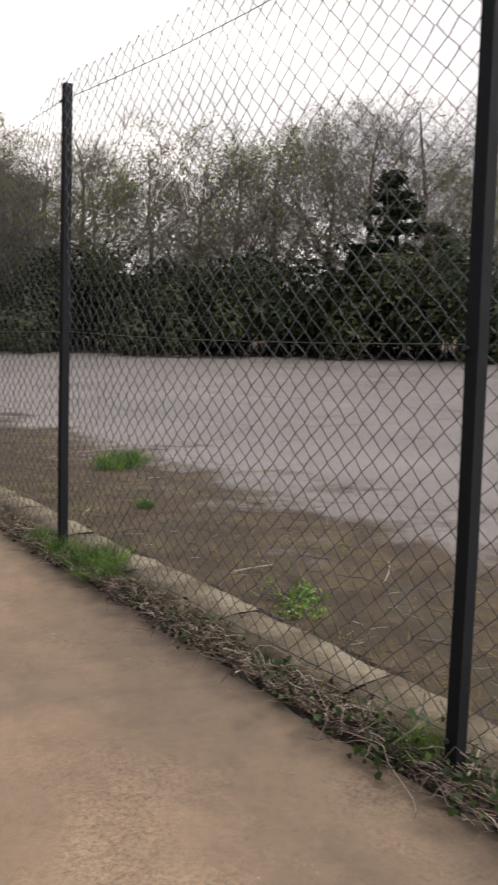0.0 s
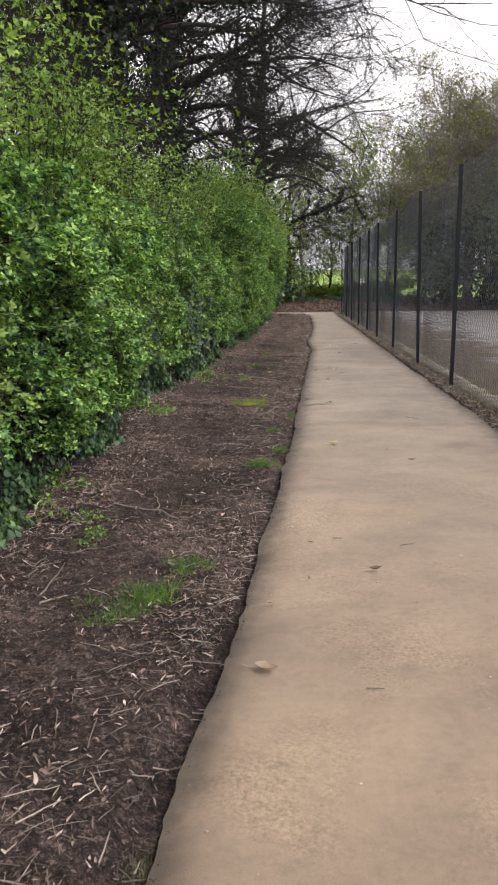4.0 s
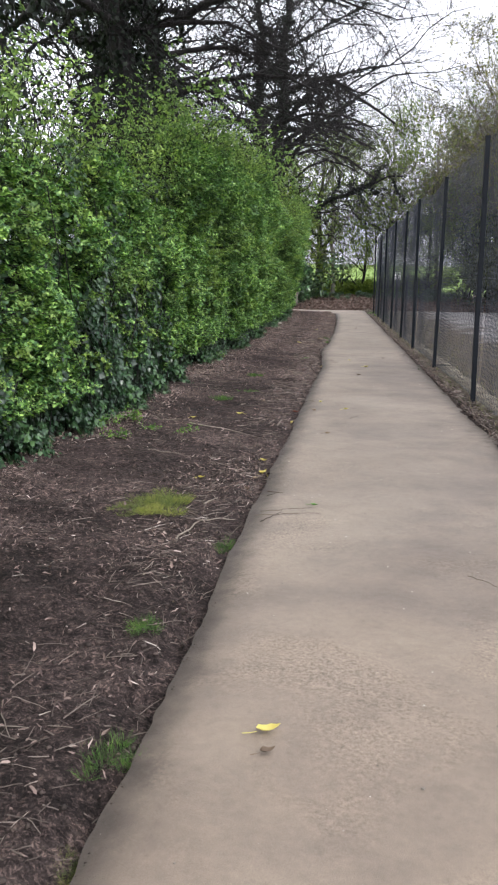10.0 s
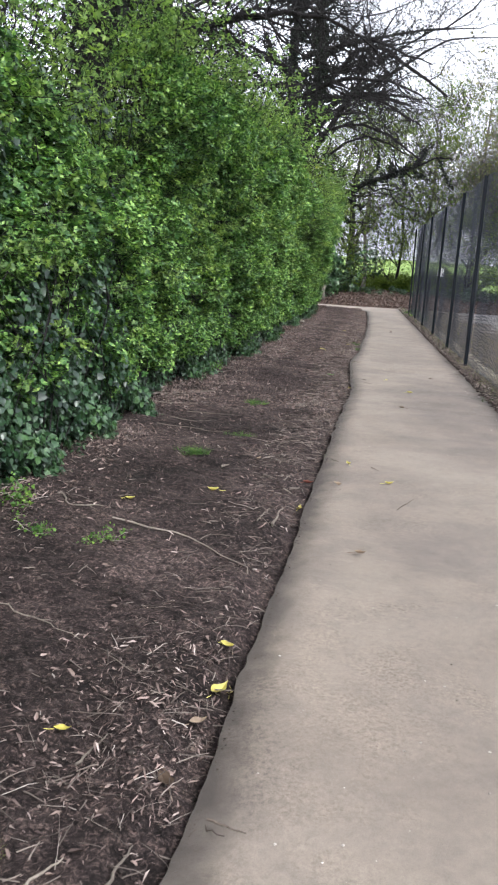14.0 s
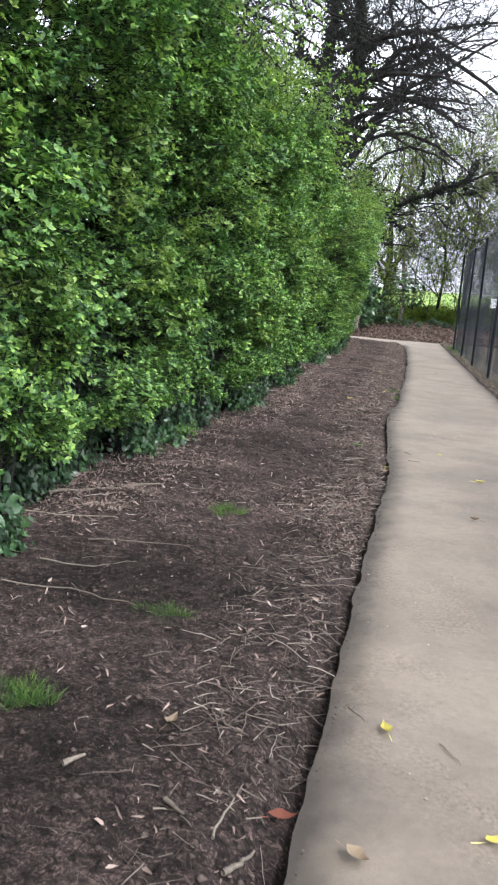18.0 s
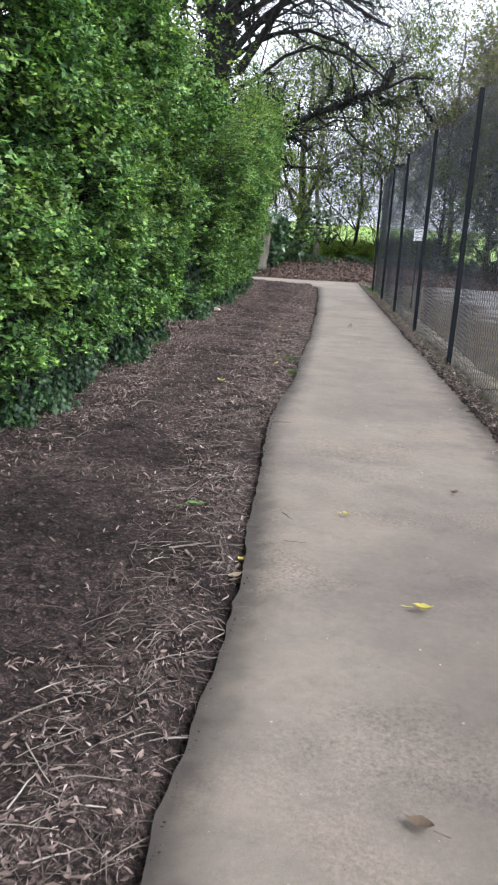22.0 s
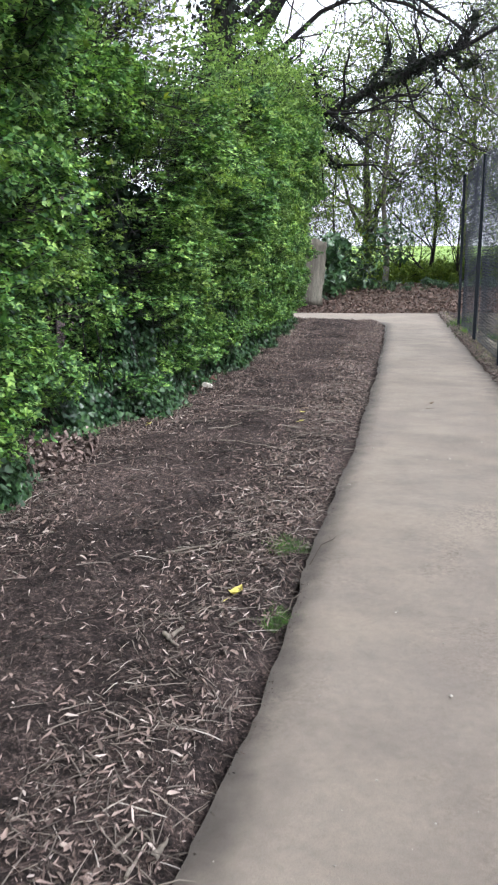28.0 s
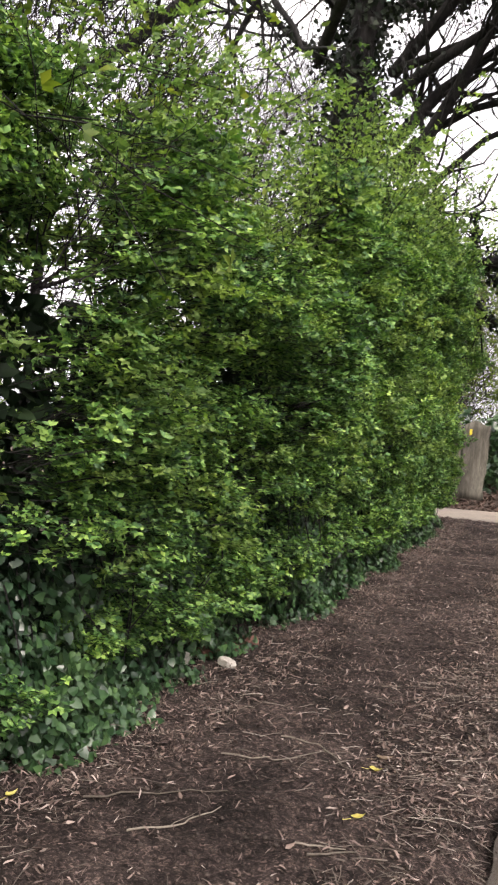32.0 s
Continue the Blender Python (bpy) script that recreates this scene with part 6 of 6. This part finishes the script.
# ---- grass tufts ----
def tuft(seed, count, spread_, height, shape=BLADE):
    r = np.random.default_rng(seed)
    a = r.random(count) * 2 * np.pi
    rad = spread_ * np.sqrt(r.random(count))
    hub = spread_ * 0.75 * r.normal(size=(7, 2))[r.integers(0, 7, count)]
    pos = np.stack([0.6 * rad * np.cos(a) + hub[:, 0], 0.6 * rad * np.sin(a) + hub[:, 1], np.zeros(count) - 0.004], -1)
    tip = unit(np.stack([0.9 * np.cos(a) * rad / spread_, 0.9 * np.sin(a) * rad / spread_, np.full(count, 0.9)], -1) + 0.45 * r.normal(size=(count, 3)) * [1, 1, 0.2])
    tip[:, 2] = np.abs(tip[:, 2])
    side = unit(np.cross(tip, r.normal(size=(count, 3))))
    return leaves(shape, pos, side, height * (0.5 + 0.8 * r.random(count)), r, twist=tip)


tuft_meshes = [mesh_from("grass_tuft", *tuft(s, 700, 0.075, 0.065, FINE), GRASS_MAT) for s in (1, 2, 3)]
dry_tufts = [mesh_from("grass_tuft", *tuft(s, 2600, 0.11, 0.042, FINE), DRY_GRASS_MAT) for s in (4, 5)]
tall_tufts = [mesh_from("grass_tuft", *tuft(s, 500, 0.075, 0.11, FINE), GRASS_MAT) for s in (6, 7)]
for k, (x, y, s, kind_) in enumerate(((-0.53, 4.70, 1.1, 0), (-0.46, 4.91, 1.2, 0), (-0.31, 5.33, 0.8, 0), (-0.09, 7.62, 0.9, 0), (0.03, 8.43, 0.7, 0), (-0.02, 9.26, 0.6, 0), (0.12, 10.39, 0.7, 0), (-0.30, 10.90, 1.1, 1), (-0.36, 11.08, 1.0, 1), (-0.42, 10.78, 0.8, 1),
                                      (-0.27, 15.97, 0.7, 0), (-0.50, 15.13, 0.8, 0), (-0.38, 17.5, 0.7, 0), (0.52, 25.45, 0.8, 0), (0.55, 24.69, 0.7, 0),
                                      (-0.2, 3.2, 0.7, 1), (0.05, 7.95, 0.5, 1))):
    me = (tuft_meshes if kind_ == 0 else dry_tufts)[k % 2]
    ob = put("grass_tuft", me, None, pose(x, y, float(on_ground(x, y)), 0, 0, 47 * k) @ Matrix.Scale(s, 4))
    tagged(ob, ("small tuft of green grass on bare soil", "low yellowish grass clump on bare soil")[kind_], "grass", "grass tufts on the verge")
for k, (x, y, s) in enumerate(((2.20, 2.25, 1.4), (2.16, 2.60, 1.0), (2.16, 2.02, 1.1), (2.14, 2.95, 0.9), (3.89, 5.32, 1.7), (4.05, 5.45, 1.3), (3.7, 5.2, 1.1), (2.35, 5.9, 0.7), (2.2, -0.35, 0.8), (2.5, 35.8, 1.0), (2.3, 37.0, 1.2), (2.15, 38.5, 1.2), (2.4, 39.6, 1.3), (3.2, 3.5, 0.7))):
    ob = put("grass_tuft", tall_tufts[k % 2], None, pose(x, y, 0.03, 0, 0, 61 * k) @ Matrix.Scale(s, 4))
    tagged(ob, "tuft of long green grass beside the fence", "grass", "grass tufts by the fence")
# low leafy weeds rooted in the gutter
def weed(seed, count, wide, tall, mat=WEED_MAT):
    r = np.random.default_rng(seed)
    S = 9
    P = spread(np.zeros((S, 3)) + 0.3 * wide * r.normal(size=(S, 3)) * [1, 1, 0], unit(np.stack([r.normal(size=S), r.normal(size=S), 0.9 + 0 * np.arange(S)], -1)), tall * (0.6 + 0.7 * r.random(S)), 6, -0.15, 0.25, r)
    R = np.full((S, 6), 0.0018)
    idx, k = r.integers(0, S, count), r.integers(1, 6, count)
    pos = P[idx, k] + 0.02 * r.normal(size=(count, 3))
    pos[:, 2] = np.abs(pos[:, 2])
    return [("stem_mass", mesh_from("stem_mass", *tubes(P, R, 4), TWIG_MAT)), ("foliage", mesh_from("foliage", *leaves(IVY, pos, r.normal(size=(count, 3)) + [0, 0, 0.9], 0.010 + 0.018 * r.random(count), r), mat))]


herbs = [weed(s, 150, 0.14, 0.12, HERB_MAT) for s in (26, 27, 28)]
for k, (x, y, s) in enumerate(((2.74, 1.04, 1.1), (2.82, 1.18, 0.9), (2.70, 0.92, 0.7), (-1.37, 6.75, 1.3), (-1.40, 6.41, 1.1), (-1.0, 6.0, 0.8), (-0.88, 5.67, 0.7), (-1.38, 5.91, 1.2), (-1.52, 10.3, 1.2), (-1.36, 10.11, 1.1), (-1.15, 10.0, 0.8), (-1.17, 9.77, 0.7), (-1.09, 13.57, 1.0), (-1.03, 12.7, 0.8), (-1.25, 13.3, 0.9), (-0.53, 13.22, 0.6), (-0.83, 13.2, 0.7), (-1.10, 19.48, 0.9), (-1.0, 25.14, 0.9), (-1.45, 4.4, 1.2))):
    thing("weed", herbs[k % 3], pose(x, y, float(on_ground(x, y)) if x < 2 else 0.02, 0, 0, 97 * k) @ Matrix.Scale(s, 4), "low bright green leafy weed at the hedge foot" if x < 2 else "bright yellow-green weed on the court margin", "weed", "bright leafy weeds")
weeds = [weed(s, 65, 0.10, 0.13) for s in (21, 22, 23)]
for k, (x, y, s) in enumerate(((2.12, 1.18, 0.9), (2.10, 1.0, 1.0), (2.13, 0.75, 0.8), (2.14, 0.45, 1.1), (2.10, 0.2, 1.0), (2.12, -0.05, 1.1), (2.10, -0.3, 1.2), (2.15, -0.5, 1.3), (2.08, -0.75, 1.3), (2.1, -1.0, 1.3), (2.16, -0.18, 1.2), (2.2, -0.62, 1.2), (2.12, 1.55, 0.7), (2.11, 2.0, 0.7), (2.14, 2.35, 0.9), (2.12, 3.1, 0.8), (2.12, 5.8, 0.8), (2.12, 9.2, 0.7), (2.1, 15.6, 0.7), (2.1, 19.0, 0.8), (2.1, 25.4, 0.8), (2.1, 33.0, 0.9), (2.05, 36.2, 1.1), (2.08, 38.1, 1.2))):
    thing("weed", weeds[k % 3], pose(x, y, 0.02, 0, 0, 77 * k) @ Matrix.Scale(s, 4), "low dark green leafy weed growing against the kerb", "weed", "weeds along the kerb")
tang = np.random.default_rng(24)
n = 1500
yy = np.where(tang.random(n) < 0.6, -2 + 6 * tang.random(n), 4 + 36 * tang.random(n))
az = tang.random(n) * 2 * np.pi
P = spread(np.stack([2.04 + 0.14 * tang.random(n), yy, 0.03 + 0.03 * tang.random(n)], -1), np.stack([0.45 * np.cos(az), np.sin(az), 0.5 * tang.random(n)], -1), 0.10 + 0.30 * tang.random(n) ** 2, 7, -0.55, 0.35, tang)
P[:, :, 2] = np.maximum(P[:, :, 2], 0.02)
tagged(put("dead_stems", mesh_from("dead_stems", *tubes(P, (0.0012 + 0.0016 * tang.random((n, 1))) * np.linspace(1, 0.5, 7)[None], 3), TWIG_MAT)), "tangled pale dead stems lying along the kerb", "stems", kind="stuff")
# weeds and dead stems low along the kerb and mossy margin
n = 6000
yy = -3 + 46 * r.random(n) ** 1.5
xx = np.where(r.random(n) < 0.5, 2.10 + 0.16 * r.random(n), 2.5 + 1.3 * r.random(n) ** 2)
tip = unit(np.stack([0.5 * r.normal(size=n), 0.5 * r.normal(size=n), 0.6 + 0 * xx], -1))
side = unit(np.cross(tip, r.normal(size=(n, 3))))
tagged(put("weed_blades", mesh_from("weed_blades", *leaves(BLADE, np.stack([xx, yy, 0.03 + 0 * xx], -1), side, 0.03 + 0.06 * r.random(n), r, twist=tip), DRY_GRASS_MAT)), "thin weeds and dry stems along the kerb", "weeds", kind="stuff")
# broken bricks and pale rubble half buried in the ivy
def rubble(seed, size, mat):
    r = np.random.default_rng(seed)
    bm = bmesh.new()
    bmesh.ops.create_icosphere(bm, subdivisions=2, radius=1.0)
    for v in bm.verts:
        c = np.array(v.co)
        c = np.sign(c) * np.abs(c) ** 0.6 * (0.88 + 0.16 * r.random())
        v.co = Vector((c[0] * size, c[1] * size * 0.62, c[2] * size * 0.42))
    me = bpy.data.meshes.new("broken_brick")
    bm.to_mesh(me)
    bm.free()
    me.materials.append(mat)
    return me


for k, ((x, y), size) in enumerate(zip([(-1.16, 29.85), (-1.08, 30.20), (-1.22, 29.62), (-0.98, 29.66), (-1.03, 31.29), (-1.13, 30.02)], (0.095, 0.085, 0.07, 0.06, 0.05, 0.09))):
    pale = k in (2, 3, 4)
    ob = put("broken_brick", rubble(k, size, PALE_KERB_MAT if pale else RED_CLAY_MAT), None, pose(x + 0.22, y, float(on_ground(x + 0.22, y)) + 0.3 * size, 9, -6, 50 * k))
    tagged(ob, "pale broken stone lying at the hedge foot" if pale else "broken red brick lying at the hedge foot", "rubble", "rubble at the hedge foot")

# drift of dead leaves in a hollow of the hedge foot
n = 900
a, q = r.random(n) * 2 * np.pi, r.random(n) ** 0.7
xx, yy = -1.22 + 0.42 * q * np.cos(a), 26.6 + 0.75 * q * np.sin(a)
tagged(put("leaf_drift", mesh_from("leaf_drift", *leaves(CURLED, np.stack([xx, yy, on_ground(xx, yy) + 0.01 + 0.07 * (1 - q)], -1), 0.6 * r.normal(size=(n, 3)) + [0.2, 0, 1], 0.03 + 0.045 * r.random(n), r), DEAD_LEAF_MAT)), "drift of pale brown dead leaves at the hedge foot", "leaf litter", kind="stuff")
# straw, moss cushions and bits on the overgrown court margin
n = 1500
yy, xx = -3 + 14 * r.random(n) ** 1.3, 2.52 + 1.7 * r.random(n)
az = r.random(n) * 2 * np.pi
P = spread(np.stack([xx, yy, 0.026 + 0.01 * fractal(xx, yy, 0.6, 3)], -1), np.stack([np.cos(az), np.sin(az), 0.08 * r.random(n)], -1), 0.05 + 0.2 * r.random(n) ** 2, 4, 0, 0.2, r)
tagged(put("straw_litter", mesh_from("straw_litter", *tubes(P, (0.001 + 0.002 * r.random((n, 1))) * np.ones((1, 4)), 3), TWIG_MAT)), "dry straw and twigs on the overgrown court margin", "straw", kind="stuff")
n = 700
yy, xx = -3 + 14 * r.random(n), 2.52 + 2.6 * r.random(n) ** 1.4
keep = fractal(xx, yy, 1.6, 3) > 0.05
pos = np.stack([xx, yy, 0.018 + 0.01 * fractal(xx, yy, 0.6, 3)], -1)[keep]
m = len(pos) * 60
k = np.repeat(np.arange(len(pos)), 60)
pos = pos[k] + np.stack([0.05 * r.normal(size=m), 0.05 * r.normal(size=m), np.zeros(m)], -1)
tip = unit(np.stack([0.7 * r.normal(size=m), 0.7 * r.normal(size=m), 0.7 + 0 * pos[:, 0]], -1))
tagged(put("moss_cushions", mesh_from("moss_cushions", *leaves(BLADE, pos, unit(np.cross(tip, r.normal(size=(m, 3)))), 0.012 + 0.022 * r.random(m), r, twist=tip), DRY_GRASS_MAT)), "yellowish moss cushions on the court margin", "moss", kind="stuff")
